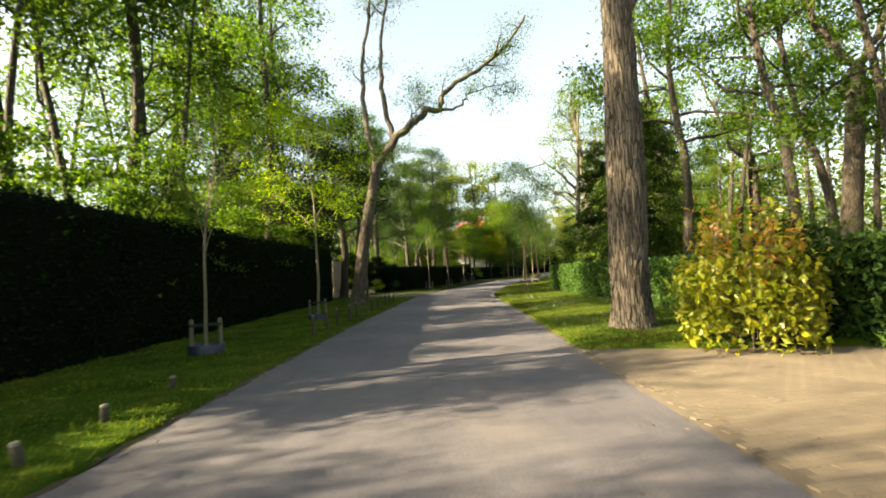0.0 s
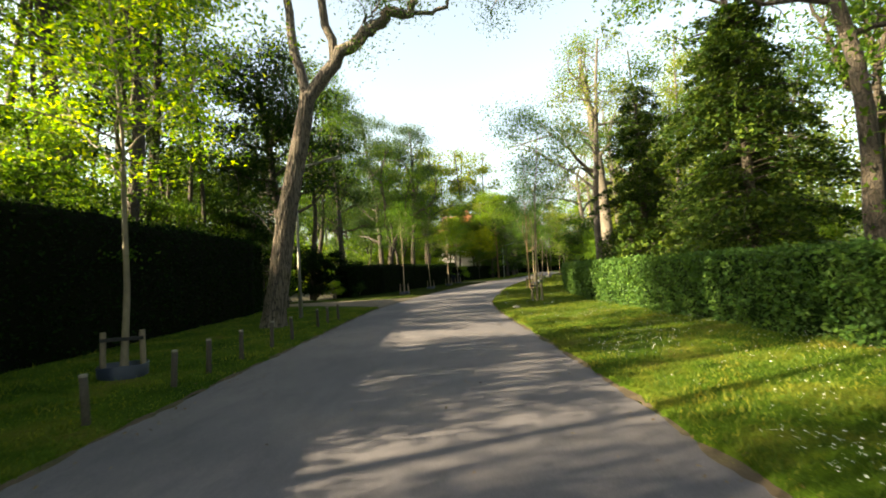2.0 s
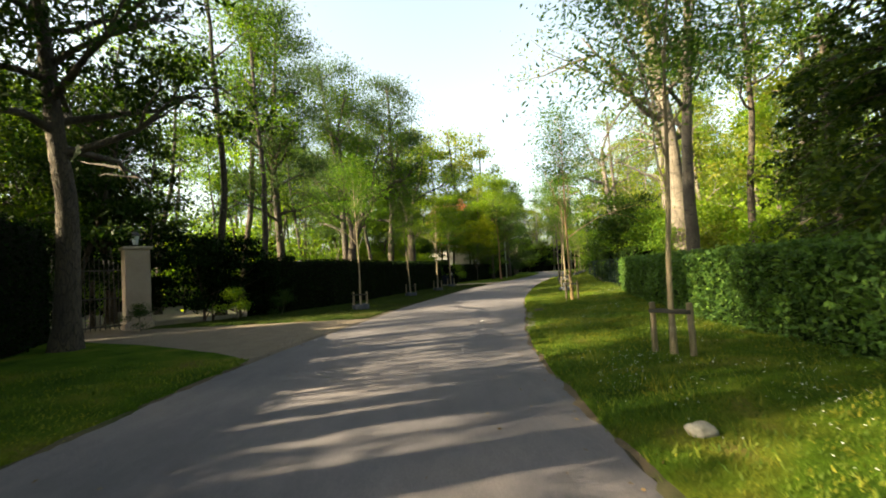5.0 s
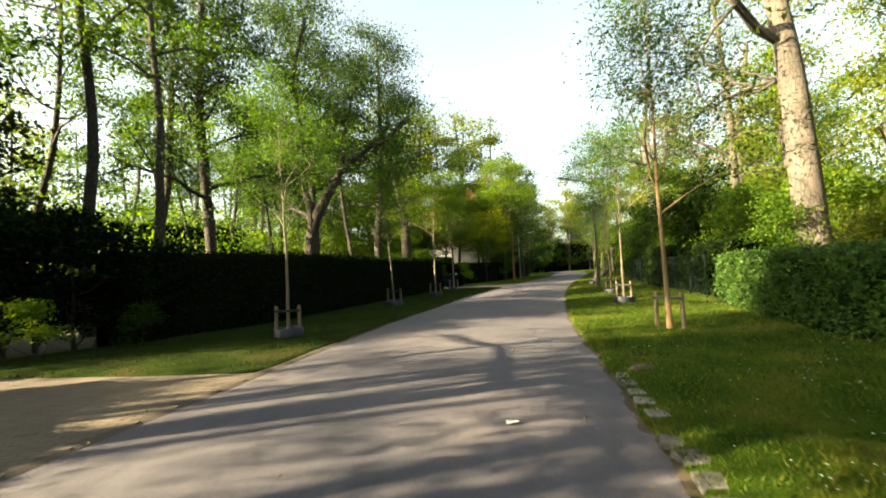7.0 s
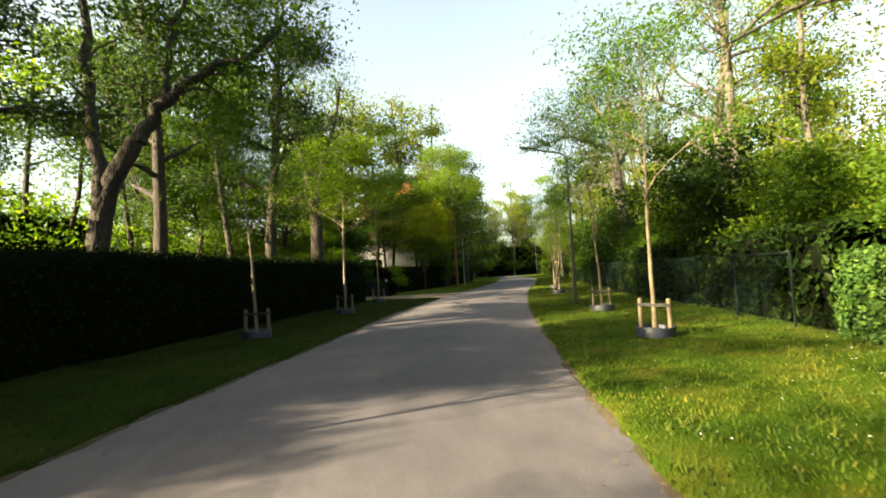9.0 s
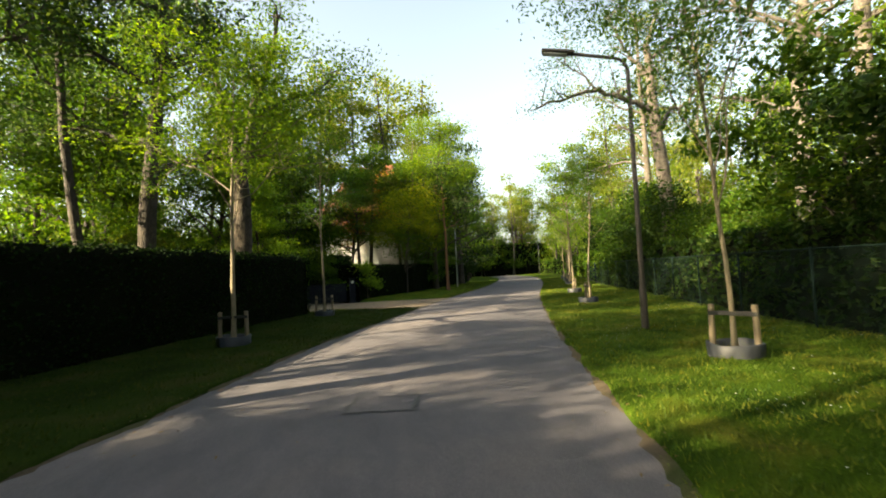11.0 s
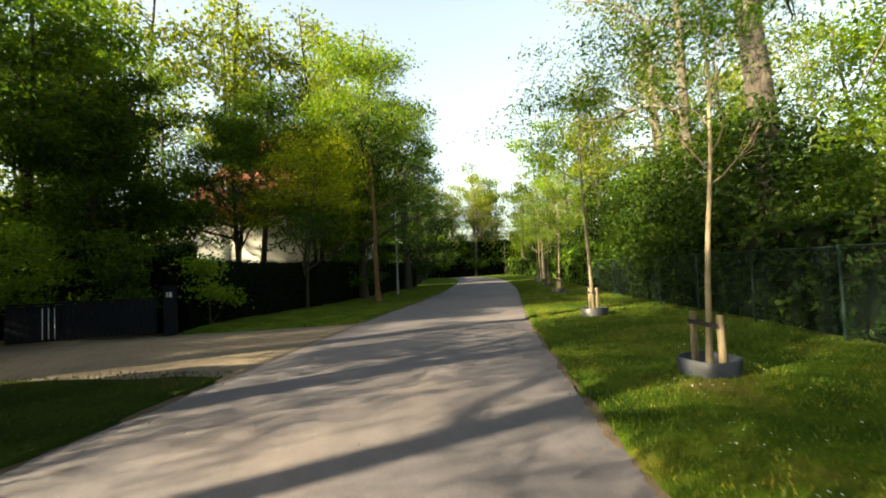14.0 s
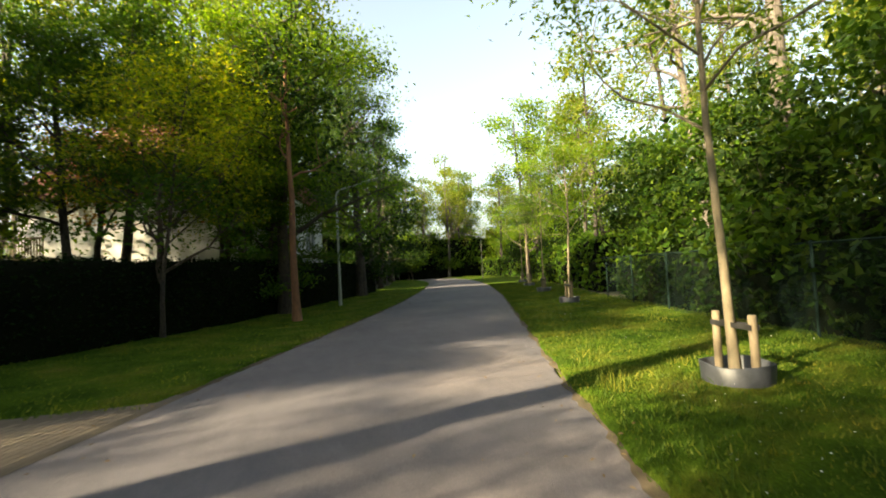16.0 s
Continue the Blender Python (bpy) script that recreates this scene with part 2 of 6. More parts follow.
M_ivycore = surface("ivy_core_shade", [(0.3, (0.008, 0.018, 0.005)), (0.7, (0.018, 0.036, 0.008))], [(0.3, (0.5, 0.5, 0.5)), (0.7, (1.2, 1.2, 1.2))], (1.5, 30), 1.0, 0.8, dist=0.04, spec=0.05)
M_ivy = leaf_mat("ivy_leaves", (0.0190, 0.0462, 0.0114), (0.0346, 0.0745, 0.0142), (0.062, 0.108, 0.018), 0.25, 0.5, 0.13)
M_laurel = leaf_mat("laurel_leaves", (0.12, 0.16, 0.01), (0.2, 0.22, 0.013), (0.3, 0.27, 0.02), 0.35, 0.3, 0.5)
M_laurel_red = leaf_mat("laurel_young_leaves", (0.26, 0.1, 0.018), (0.31, 0.15, 0.02), (0.3, 0.21, 0.025), 0.35, 0.3, 0.5)
M_navy = surface("navy_plastic", [(0.3, (0.008, 0.013, 0.026)), (0.7, (0.016, 0.024, 0.045))], [(0.3, (0.7, 0.7, 0.7)), (0.7, (1.1, 1.1, 1.1))], (2, 25), 0.55, 0.2, vary=0.2)
M_stake = surface("stake_wood", [(0.3, (0.11, 0.085, 0.055)), (0.7, (0.17, 0.132, 0.088))], [(0.3, (0.6, 0.6, 0.6)), (0.7, (1.15, 1.15, 1.1))], (2, 30), 0.85, 0.4, stretch=(1, 1, 0.15), vary=0.2, dist=0.004)
M_post = surface("weathered_post", [(0.3, (0.034, 0.028, 0.019)), (0.7, (0.06, 0.048, 0.033))], [(0.3, (0.5, 0.5, 0.5)), (0.7, (1.2, 1.2, 1.2))], (3, 40), 0.9, 0.5, vary=0.3, dist=0.004)
M_posttop = surface("pale_post_end", [(0.3, (0.15, 0.13, 0.1)), (0.7, (0.22, 0.2, 0.16))], [(0.3, (0.8, 0.8, 0.8)), (0.7, W1)], (3, 40), 0.9, 0.2)
M_rubber = surface("black_strap", [(0.3, (0.004, 0.004, 0.004)), (0.7, (0.007, 0.007, 0.007))], [(0.3, (0.7, 0.7, 0.7)), (0.7, W1)], (3, 60), 0.7, 0.3)
M_plastic = surface("grey_plastic", [(0.3, (0.02, 0.023, 0.03)), (0.7, (0.04, 0.043, 0.052))], [(0.3, (0.7, 0.7, 0.7)), (0.7, (1.1, 1.1, 1.1))], (2, 25), 0.5, 0.2, vary=0.2)
M_lamp = surface("lamp_paint", [(0.3, (0.05, 0.05, 0.036)), (0.7, (0.085, 0.083, 0.062))], [(0.3, (0.7, 0.7, 0.68)), (0.7, (1.1, 1.1, 1.1))], (1.5, 30), 0.5, 0.15, stretch=(1, 1, 0.3))
M_lamppale = surface("pale_lamp_paint", [(0.3, (0.24, 0.25, 0.24)), (0.7, (0.33, 0.34, 0.32))], [(0.3, (0.75, 0.75, 0.74)), (0.7, (1.1, 1.1, 1.1))], (1.5, 30), 0.45, 0.15, stretch=(1, 1, 0.3))
M_lampbrown = surface("weathered_pole", [(0.3, (0.0372, 0.0279, 0.0223)), (0.7, (0.0682, 0.0527, 0.0434))], [(0.3, (0.55, 0.55, 0.55)), (0.7, (1.2, 1.2, 1.2))], (0.8, 20), 0.75, 0.3, stretch=(1, 1, 0.3))
M_glass, gn, gl, gp = nodes_of("lamp_glass")
gp.inputs["Base Color"].default_value = (0.75, 0.78, 0.8, 1)
gp.inputs["Roughness"].default_value = 0.2
gp.inputs["Transmission Weight"].default_value = 0.5
M_fence = surface("green_wire", [(0.3, (0.003, 0.01, 0.0085)), (0.7, (0.006, 0.016, 0.013))], [(0.3, (0.7, 0.7, 0.7)), (0.7, W1)], (2, 30), 0.9, 0, spec=0.12)
M_iron = surface("black_iron", [(0.3, (0.012, 0.012, 0.0136)), (0.7, (0.024, 0.024, 0.0256))], [(0.3, (0.7, 0.7, 0.7)), (0.7, W1)], (3, 40), 0.45, 0.1, metal=0.4)
M_stone = surface("plastered_pillar", [(0.3, (0.2604, 0.2046, 0.1612)), (0.7, (0.341, 0.279, 0.2232))], [(0.3, (0.7, 0.68, 0.66)), (0.7, (1.1, 1.1, 1.1))], (1.2, 25), 0.9, 0.4)
M_bluegate = surface("dark_blue_boards", [(0.3, (0.0041, 0.0062, 0.0119)), (0.7, (0.0068, 0.0096, 0.0171))], [(0.3, (0.7, 0.7, 0.7)), (0.7, W1)], (2, 30), 0.8, 0.2, spec=0.15)
M_white = surface("white_paint", [(0.3, (0.54, 0.54, 0.525)), (0.7, (0.6, 0.6, 0.585))], [(0.3, (0.88, 0.88, 0.86)), (0.7, W1)], (0.8, 12), 0.85, 0.2)
M_tile = surface("red_roof_tile", [(0.3, (0.15, 0.0525, 0.0345)), (0.7, (0.21, 0.0788, 0.0488))], [(0.3, (0.6, 0.55, 0.5)), (0.7, (1.15, 1.1, 1.05))], (1.0, 14), 0.85, 0.4, vary=0.1)
M_dark = surface("window_dark", [(0.3, (0.0093, 0.0112, 0.0124)), (0.7, (0.0186, 0.0211, 0.0236))], [(0.3, (0.8, 0.8, 0.8)), (0.7, W1)], (0.5, 5), 0.08, 0)
M_shutter = surface("blue_grey_shutter", [(0.3, (0.155, 0.1798, 0.2046)), (0.7, (0.1984, 0.2232, 0.248))], [(0.3, (0.8, 0.8, 0.8)), (0.7, W1)], (1, 20), 0.6, 0.2)
M_rock = surface("pale_stone", [(0.3, (0.1736, 0.1612, 0.1426)), (0.7, (0.2604, 0.248, 0.2232))], [(0.3, (0.6, 0.6, 0.6)), (0.7, (1.1, 1.1, 1.1))], (2, 20), 0.9, 0.6, vary=0.15, dist=0.02)
M_slab = surface("kerb_concrete", [(0.3, (0.075, 0.07, 0.062)), (0.7, (0.13, 0.122, 0.108))], [(0.3, (0.5, 0.5, 0.48)), (0.7, (1.15, 1.15, 1.1))], (3, 30), 0.95, 0.5, vary=0.25, dist=0.006)
M_litter = leaf_mat("dry_leaves", (0.062, 0.0372, 0.0186), (0.1054, 0.0682, 0.031), (0.155, 0.1116, 0.0558), 0.2)
M_steel = surface("cast_iron_lid", [(0.3, (0.031, 0.031, 0.031)), (0.7, (0.0496, 0.0465, 0.0434))], [(0.3, (0.7, 0.7, 0.7)), (0.7, W1)], (2, 50), 0.6, 0.3)

# ---- mesh helpers ----


def mesh_of(name, V, F, mat, smooth=False):
    me = bpy.data.meshes.new(name)
    me.from_pydata(np.asarray(V, float).tolist(), [], [list(map(int, f)) for f in F] if not isinstance(F, np.ndarray) else F.tolist())
    me.materials.append(mat)
    if smooth:
        me.shade_smooth()
    return me


def child(name, me, parent=None, label=""):
    ob = new(name, me)
    if parent:
        ob.parent = parent
    if label:
        ob["label"] = label
    return ob


def part(name, bm, mat, parent=None, label="", smooth=False):
    """Links a bmesh as one mesh object under a thing or a part."""
    me = bpy.data.meshes.new(name)
    bm.to_mesh(me)
    bm.free()
    me.materials.append(mat)
    if smooth:
        me.shade_smooth()
    return child(name, me, parent, label)


def thing(name, label, category, group="", kind="", at=(0, 0, 0), turn=0.0):
    ob = new(name)
    ob.empty_display_size = 0.2
    ob.matrix_world = pose(*at, 0, 0, turn)
    return tagged(ob, label, category, group, kind)


def box(bm, lo, hi, bevel=0.0, m=None):
    r = bmesh.ops.create_cube(bm, size=1)
    vs = r["verts"]
    lo, hi = Vector(lo), Vector(hi)
    for v in vs:
        v.co = Vector(((lo[i] + hi[i]) / 2 + v.co[i] * (hi[i] - lo[i]) for i in range(3)))
        if m:
            v.co = m @ v.co
    if bevel:
        es = {e for v in vs for e in v.link_edges}
        bmesh.ops.bevel(bm, geom=list(es), offset=bevel, segments=2, affect="EDGES", profile=0.5)
    return bm


def tube(path, rad, sides=8, cap=True, shape=None):
    """Rings along a path. shape(i, angles): radius factor of ring i."""
    path, rad = np.asarray(path, float), np.asarray(rad, float)
    n = len(path)
    tan = np.gradient(path, axis=0)
    tan /= np.linalg.norm(tan, axis=1)[:, None] + 1e-9
    ref = np.array([1.0, 0.0, 0.0]) if abs(tan[0, 0]) < 0.8 else np.array([0, 1.0, 0])
    ang = np.arange(sides) * 2 * np.pi / sides
    V = np.zeros((n, sides, 3))
    u = np.cross(tan[0], ref)
    for i in range(n):
        u = u - tan[i] * (u @ tan[i])
        u /= np.linalg.norm(u) + 1e-9
        w = np.cross(tan[i], u)
        k = shape(i, ang) if shape else 1.0
        V[i] = path[i] + ((np.cos(ang) * rad[i] * k)[:, None] * u + (np.sin(ang) * rad[i] * k)[:, None] * w)
    idx = np.arange(n * sides).reshape(n, sides)
    F = np.stack([idx[:-1], np.roll(idx[:-1], -1, 1), np.roll(idx[1:], -1, 1), idx[1:]], -1).reshape(-1, 4)
    V = V.reshape(-1, 3)
    if cap:
        V = np.vstack([V, path[-1:]])
        top = np.stack([idx[-1], np.roll(idx[-1], -1), np.full(sides, len(V) - 1), np.full(sides, len(V) - 1)], -1)
        return V, F.tolist() + [list(t[:3]) for t in top.tolist()]
    return V, F.tolist()


class Pile:
    """Collects pieces into one mesh."""

    def __init__(self):
        self.V, self.F, self.n = [], [], 0

    def add(self, VF):
        V, F = VF
        self.V.append(np.asarray(V))
        self.F += [[a + self.n for a in f] for f in F]
        self.n += len(V)

    def mesh(self, name, mat, smooth=True):
        return mesh_of(name, np.vstack(self.V), self.F, mat, smooth)


def unit(a):
    return a / (np.linalg.norm(a, axis=-1, keepdims=True) + 1e-9)


def leaf_cards(rng, pos, size, up=0.6, width=0.5, fold=0.12, along=None, small=False):
    """A folded, pointed leaf at each place, or a plain pointed one where small; returns vertices and faces."""
    n = len(pos)
    nrm = unit(rng.normal(size=(n, 3)) + np.array([0, 0, up]))
    a = rng.normal(size=(n, 3)) if along is None else along + 0.45 * rng.normal(size=(n, 3))
    a = unit(a - nrm * np.sum(a * nrm, 1)[:, None])
    b = np.cross(nrm, a)
    L = (size * rng.uniform(0.65, 1.35, n))[:, None]
    Wd = L * width
    p0 = pos - a * L * 0.5
    if small:
        k = rng.uniform(0.15, 0.5, (n, 1))
        V = np.stack([p0 + a * L * k + b * Wd * 0.6, p0 + a * L, p0 - b * Wd * 0.4], 1).reshape(-1, 3)
        return V, np.arange(3 * n).reshape(n, 3)
    V = np.stack([p0, p0 + a * L * 0.45 + b * Wd * 0.5 + nrm * L * fold, p0 + a * L, p0 + a * L * 0.45 - b * Wd * 0.5 + nrm * L * fold], 1).reshape(-1, 3)
    return V, np.arange(4 * n).reshape(n, 4)


def grow(rng, start, way, length, n=7, wander=0.18, lift=0.0):
    p, d = np.array(start, float), np.array(way, float)
    d /= np.linalg.norm(d)
    out = [p.copy()]
    for _ in range(n - 1):
        d = d + rng.normal(size=3) * wander + np.array([0, 0, lift])
        d /= np.linalg.norm(d)
        p = p + d * length / (n - 1)
        out.append(p.copy())
    return np.array(out)


def tree_meshes(kind, seed, H, r0, clear, limbs, reach, leaves, size, bark, leaf, sig=0.55, wander=0.07, lean=(0, 0), rise=0.7, subs=4, sides=8, up=0.7, lift=0.04, shape=None, rings=14, wide=0.5, taper=0.75, low=0, trim=None, clumps=0, flat=0.42, small=False, fork=0.2):
    """Trunk, limbs and crown of one tree, its foot at the origin."""
    rng = np.random.default_rng(seed)
    path = grow(rng, (0, 0, -0.15), (lean[0], lean[1], 1), H * 0.92, rings, wander, 0.06)
    path[0, :2] = 0
    s = np.linspace(0, 1, len(path))
    rad = r0 * (1 - taper * s) + r0 * 0.45 * np.exp(-s * H / 0.35)
    trunk = Pile()
    trunk.add(tube(path, rad, sides, shape=shape))
    arms, spots = Pile(), []

    def at(q):
        return np.array([np.interp(q, s, path[:, k]) for k in range(3)])

    for i in range(limbs):
        q = clear + (0.97 - clear) * (i + rng.uniform(0.1, 0.9)) / limbs
        az = i * 2.4 + rng.uniform(-0.5, 0.5)
        ln = reach * (1.05 - 0.65 * (q - clear) / (1 - clear)) * rng.uniform(0.7, 1.25)
        way = (math.cos(az), math.sin(az), rise * rng.uniform(0.5, 1.5))
        lp = grow(rng, at(q), way, ln, 7, fork, lift)
        rr = r0 * (1 - taper * q) * 0.55
        arms.add(tube(lp, np.linspace(rr, rr * 0.15, 7), 5))
        spots += [lp[k] for k in (4, 5, 6)]
        for j in range(subs):
            k = rng.integers(2, 6)
            d = unit(lp[k] - lp[k - 1]) + rng.normal(size=3) * 0.75
            sp = grow(rng, lp[k], d, ln * rng.uniform(0.3, 0.6), 4, 0.25, 0.03)
            arms.add(tube(sp, np.linspace(rr * 0.4, rr * 0.08, 4), 4))
            spots += [sp[1], sp[2], sp[3], sp[3]]
    spots += [path[-1], path[-1], path[-2]]
    spots = np.array(spots)
    spots = spots[rng.choice(len(spots), min(len(spots), clumps or int(len(spots) * 0.4)), replace=False)]
    pick = spots[rng.integers(0, len(spots), leaves)]
    pos = pick + rng.normal(size=(leaves, 3)) * sig * np.array([1, 1, flat])
    if trim:
        pos = pos[trim(pos)]
    if low:
        e = rng.uniform(0, 2 * np.pi, low)
        ex = np.stack([np.cos(e), np.sin(e), np.zeros(low)], 1) * rng.uniform(0, 0.5, (low, 1)) + at(0)[None] + np.stack([np.zeros(low), np.zeros(low), rng.uniform(0.2, clear * H, low)], 1)
        pos = np.vstack([pos, ex])
    V, F = leaf_cards(rng, pos, size, up, wide, small=small)
    return {"trunk": trunk.mesh(kind + "_trunk", bark), "limbs": arms.mesh(kind + "_limbs", bark), "crown": mesh_of(kind + "_crown", V, F, leaf)}


def plant(meshes, name, label, category, at, turn=0.0, scale=1.0, group=""):
    ob = thing(name, label, category, group, at=at, turn=turn)
    ob.scale = (scale, scale, scale)
    child("trunk", meshes["trunk"], ob)
    child("crown", meshes["crown"], ob)
    tagged(child("branchwork", meshes["limbs"], ob), kind="stuff")
    return ob


# ---- plan: the road's two edges, the hedges, the fence ----
EDGE_L = [(-3.3, -30), (-3.2, 5), (-3.0, 15), (-2.6, 21), (-2.3, 27), (-1.9, 31.5), (-1.0, 35.5), (0.0, 40), (0.9, 44.3), (2.1, 48), (3.1, 51.5), (4.4, 56.8), (6.2, 61.2), (7.7, 65.5), (9.8, 71), (11.2, 74.4), (13.4, 79.5), (16.0, 86), (20.4, 98.5), (24.9, 113), (27.4, 124), (28.6, 135), (28.4, 146)]
EDGE_R = [(2.3, -30), (2.3, 4), (2.4, 10), (2.65, 14), (2.8, 20), (2.85, 25), (3.15, 29), (3.55, 32.4), (4.4, 35.2), (5.0, 38.3), (5.85, 42.4), (7.2, 47.2), (8.7, 52.4), (9.9, 56.2), (11.4, 60.7), (12.5, 63.7), (13.75, 67.4), (15.0, 70.6), (16.4, 74), (21.1, 85.5), (25.7, 98), (30.2, 112), (33.2, 124), (34.4, 135), (34.2, 146)]
HEDGE_L1 = [(-7.3, 6.0), (-7.3, 15), (-7.3, 30), (-8.1, 33.2), (-9.5, 36.2)]
HEDGE_L2 = [(-5.1, 41.6), (-2.9, 44.8), (-1.2, 50.5), (1.2, 58.3), (3.3, 64.6)]
HEDGE_L3 = [(5.1, 72.7), (6.1, 75.2), (8.7, 79.0), (11.8, 86.0), (16.8, 98)]
HEDGE_R1 = [(6.5, 7.4), (6.6, 20), (6.7, 27), (7.5, 32.0), (8.7, 36.6), (9.6, 40.0), (11.5, 45.0)]
HEDGE_R2 = [(6.6, 6.9), (16.0, 6.2)]
FENCE = [(11.9, 46.2), (13.4, 50.6), (14.1, 54.6), (15.4, 58.6), (18.2, 66.2), (20.2, 72.5), (22.8, 80)]


def smooth_line(pts, y):
    p = np.array(pts, float)
    yy = np.linspace(p[0, 1], p[-1, 1], 400)
    xx = np.interp(yy, p[:, 1], p[:, 0])
    k = np.ones(15) / 15
    xs = np.convolve(np.pad(xx, 7, "edge"), k, "valid")
    return np.interp(y, yy, xs)


def xl(y):
    return smooth_line(EDGE_L, y)


def xr(y):
    return smooth_line(EDGE_R, y)


def outer_left(y):
    return np.interp(y, [-30, 30, 36.3, 39, 41, 44.8, 50.5, 58.3, 64.6, 71.3, 74.8, 79, 86, 98, 113, 124, 135, 146], [-7.6, -7.6, -10.7, -9, -5.8, -3.3, -1.6, 0.8, 2.9, 5.0, 5.8, 8.4, 11.5, 16.0, 20.5, 23.0, 24.2, 24.0])


def outer_right(y):
    return np.interp(y, [-30, 20, 27, 32, 36.6, 40, 45, 50.6, 54.6, 58.6, 66.2, 72.5, 80, 98, 112, 124, 135, 144], [6.8, 6.9, 7.0, 7.8, 9.0, 9.9, 11.8, 13.7, 14.4, 15.7, 18.5, 20.5, 23.1, 30.5, 35.5, 38.8, 40.2, 40.0])

# ---- the large structure ----


def sheet(name, fn, us, vs, mat, label, kind="structure", smooth=True):
    """A grid surface from fn(u, v) -> x, y, z arrays."""
    U, Vv = np.meshgrid(us, vs, indexing="ij")
    X, Y, Z = fn(U, Vv)
    V = np.stack([X, Y, Z], -1).reshape(-1, 3)
    idx = np.arange(len(us) * len(vs)).reshape(len(us), len(vs))
    F = np.stack([idx[:-1, :-1], idx[1:, :-1], idx[1:, 1:], idx[:-1, 1:]], -1).reshape(-1, 4)
    return tagged(new(name, mesh_of(name, V, F, mat, smooth)), label, name.split("_")[-1], "", kind)


def wob(x, y, s, seed=0.0):
    """Cheap smooth unevenness, about -1 to 1."""
    return (np.sin(x * s + seed) * np.cos(y * s * 1.3 + 1.7 * seed) + 0.6 * np.sin(x * s * 2.3 - y * s * 1.9 + seed * 3) + 0.4 * np.sin(y * s * 4.1 + x * s * 3.7 + seed)) / 2


far = np.concatenate([np.linspace(-700, -60, 12), np.linspace(-50, 60, 45), np.linspace(70, 700, 12)])
sheet("ground", lambda u, v: (u + 10, v + 60, np.where((np.abs(u) < 52) & (np.abs(v) < 100), -0.06 + 0.03 * wob(u, v, 0.7), -0.08)), far, np.concatenate([np.linspace(-700, -95, 10), np.linspace(-90, 110, 80), np.linspace(120, 800, 12)]), M_soil, "woodland floor of dark earth, litter and low green")
ys = np.arange(-30, 136.1, 0.25)
sheet("road", lambda u, v: (xl(v) + 0.05 * wob(v, v * 0, 2.1) * (1 - u) + (xr(v) + 0.05 * wob(v, v * 0, 1.7, 2) - xl(v)) * u, v, 0.03 * np.sin(np.pi * u) - 0.02 + 0.004 * wob(u * 5, v, 1.1)), np.linspace(0, 1, 13), ys, M_asphalt, "worn grey asphalt lane with slightly crumbled edges")


def verge_fn(xin, xout, y0, y1, seed):
    def fn(u, v):
        y = (y0[0] + (y0[1] - y0[0]) * u) * (1 - v) + (y1[0] + (y1[1] - y1[0]) * u) * v
        a = xin(y)
        a = a + np.sign(xout(y) - a) * (-0.05 + 0.05 * (1 + wob(y, y * 0, 2.9, seed)))
        x = a + (xout(y) - a) * u
        z = -0.06 + 0.085 * np.minimum(1, u / 0.012) + 0.02 * np.minimum(1, u * 8) + 0.03 * wob(x, y, 1.5, seed) * np.minimum(1, u * 5) + 0.05 * u
        z = np.where((v <= 0) | (v >= 1), -0.055, z)
        return x, y, z
    return fn


VERGES = [
    ("left_verge_south", verge_fn(xl, outer_left, (-30, -30), (31.2, 37.2), 1.0), 160, (0, 31), 60),
    ("left_verge_middle", verge_fn(xl, outer_left, (37.6, 39.0), (65.4, 66.6), 2.0), 70, (38, 66), 70),
    ("left_verge_north", verge_fn(xl, outer_left, (70.9, 71.4), (144, 144), 3.0), 140, (71, 100), 30),
    ("right_verge", verge_fn(xr, outer_right, (8.0, 6.8), (143, 143), 4.0), 300, (8, 100), 60),
]
for nm, fn, nv, _, _ in VERGES:
    sheet(nm, fn, np.r_[0, 0.006, 0.013, 0.04, np.linspace(0.1, 1, 12)], np.linspace(0, 1, nv), M_wornshade if nm == "left_verge_middle" else M_turf, "mown grass verge with bare and mossy spots")
sheet("right_verge_south", verge_fn(xr, outer_right, (-30, -30), (-6.0, -6.0), 5.0), np.linspace(0, 1, 8), np.linspace(0, 1, 30), M_turf, "mown grass verge beside the lane")

# driveways: a bed of sand, the bricks follow at the end
sheet("driveway_bed_east", lambda u, v: (xr(v) - 0.07 + (16 - xr(v)) * u, v, -0.016 + 0.0233 * np.minimum(1, u / 0.008)), np.r_[0, 0.004, 0.008, np.linspace(0.1, 1, 10)], np.linspace(-6.2, 8.6, 20), M_sand, "sandy bed under a brick driveway")
sheet("driveway_bed_west", lambda u, v: (xl(v) + 0.07 - (xl(v) + 13) * u, v, -0.016 + 0.0233 * np.minimum(1, u / 0.008)), np.r_[0, 0.004, 0.008, np.linspace(0.1, 1, 10)], np.linspace(30.6, 40.8, 20), M_sand, "sandy bed under a brick driveway")
sheet("driveway_bed_north", lambda u, v: (xl(v) + 0.07 - (xl(v) + 2) * u, v, -0.016 + 0.0233 * np.minimum(1, u / 0.008)), np.r_[0, 0.004, 0.008, np.linspace(0.1, 1, 10)], np.linspace(64.8, 71.6, 20), M_sand, "sandy bed under a paved driveway")

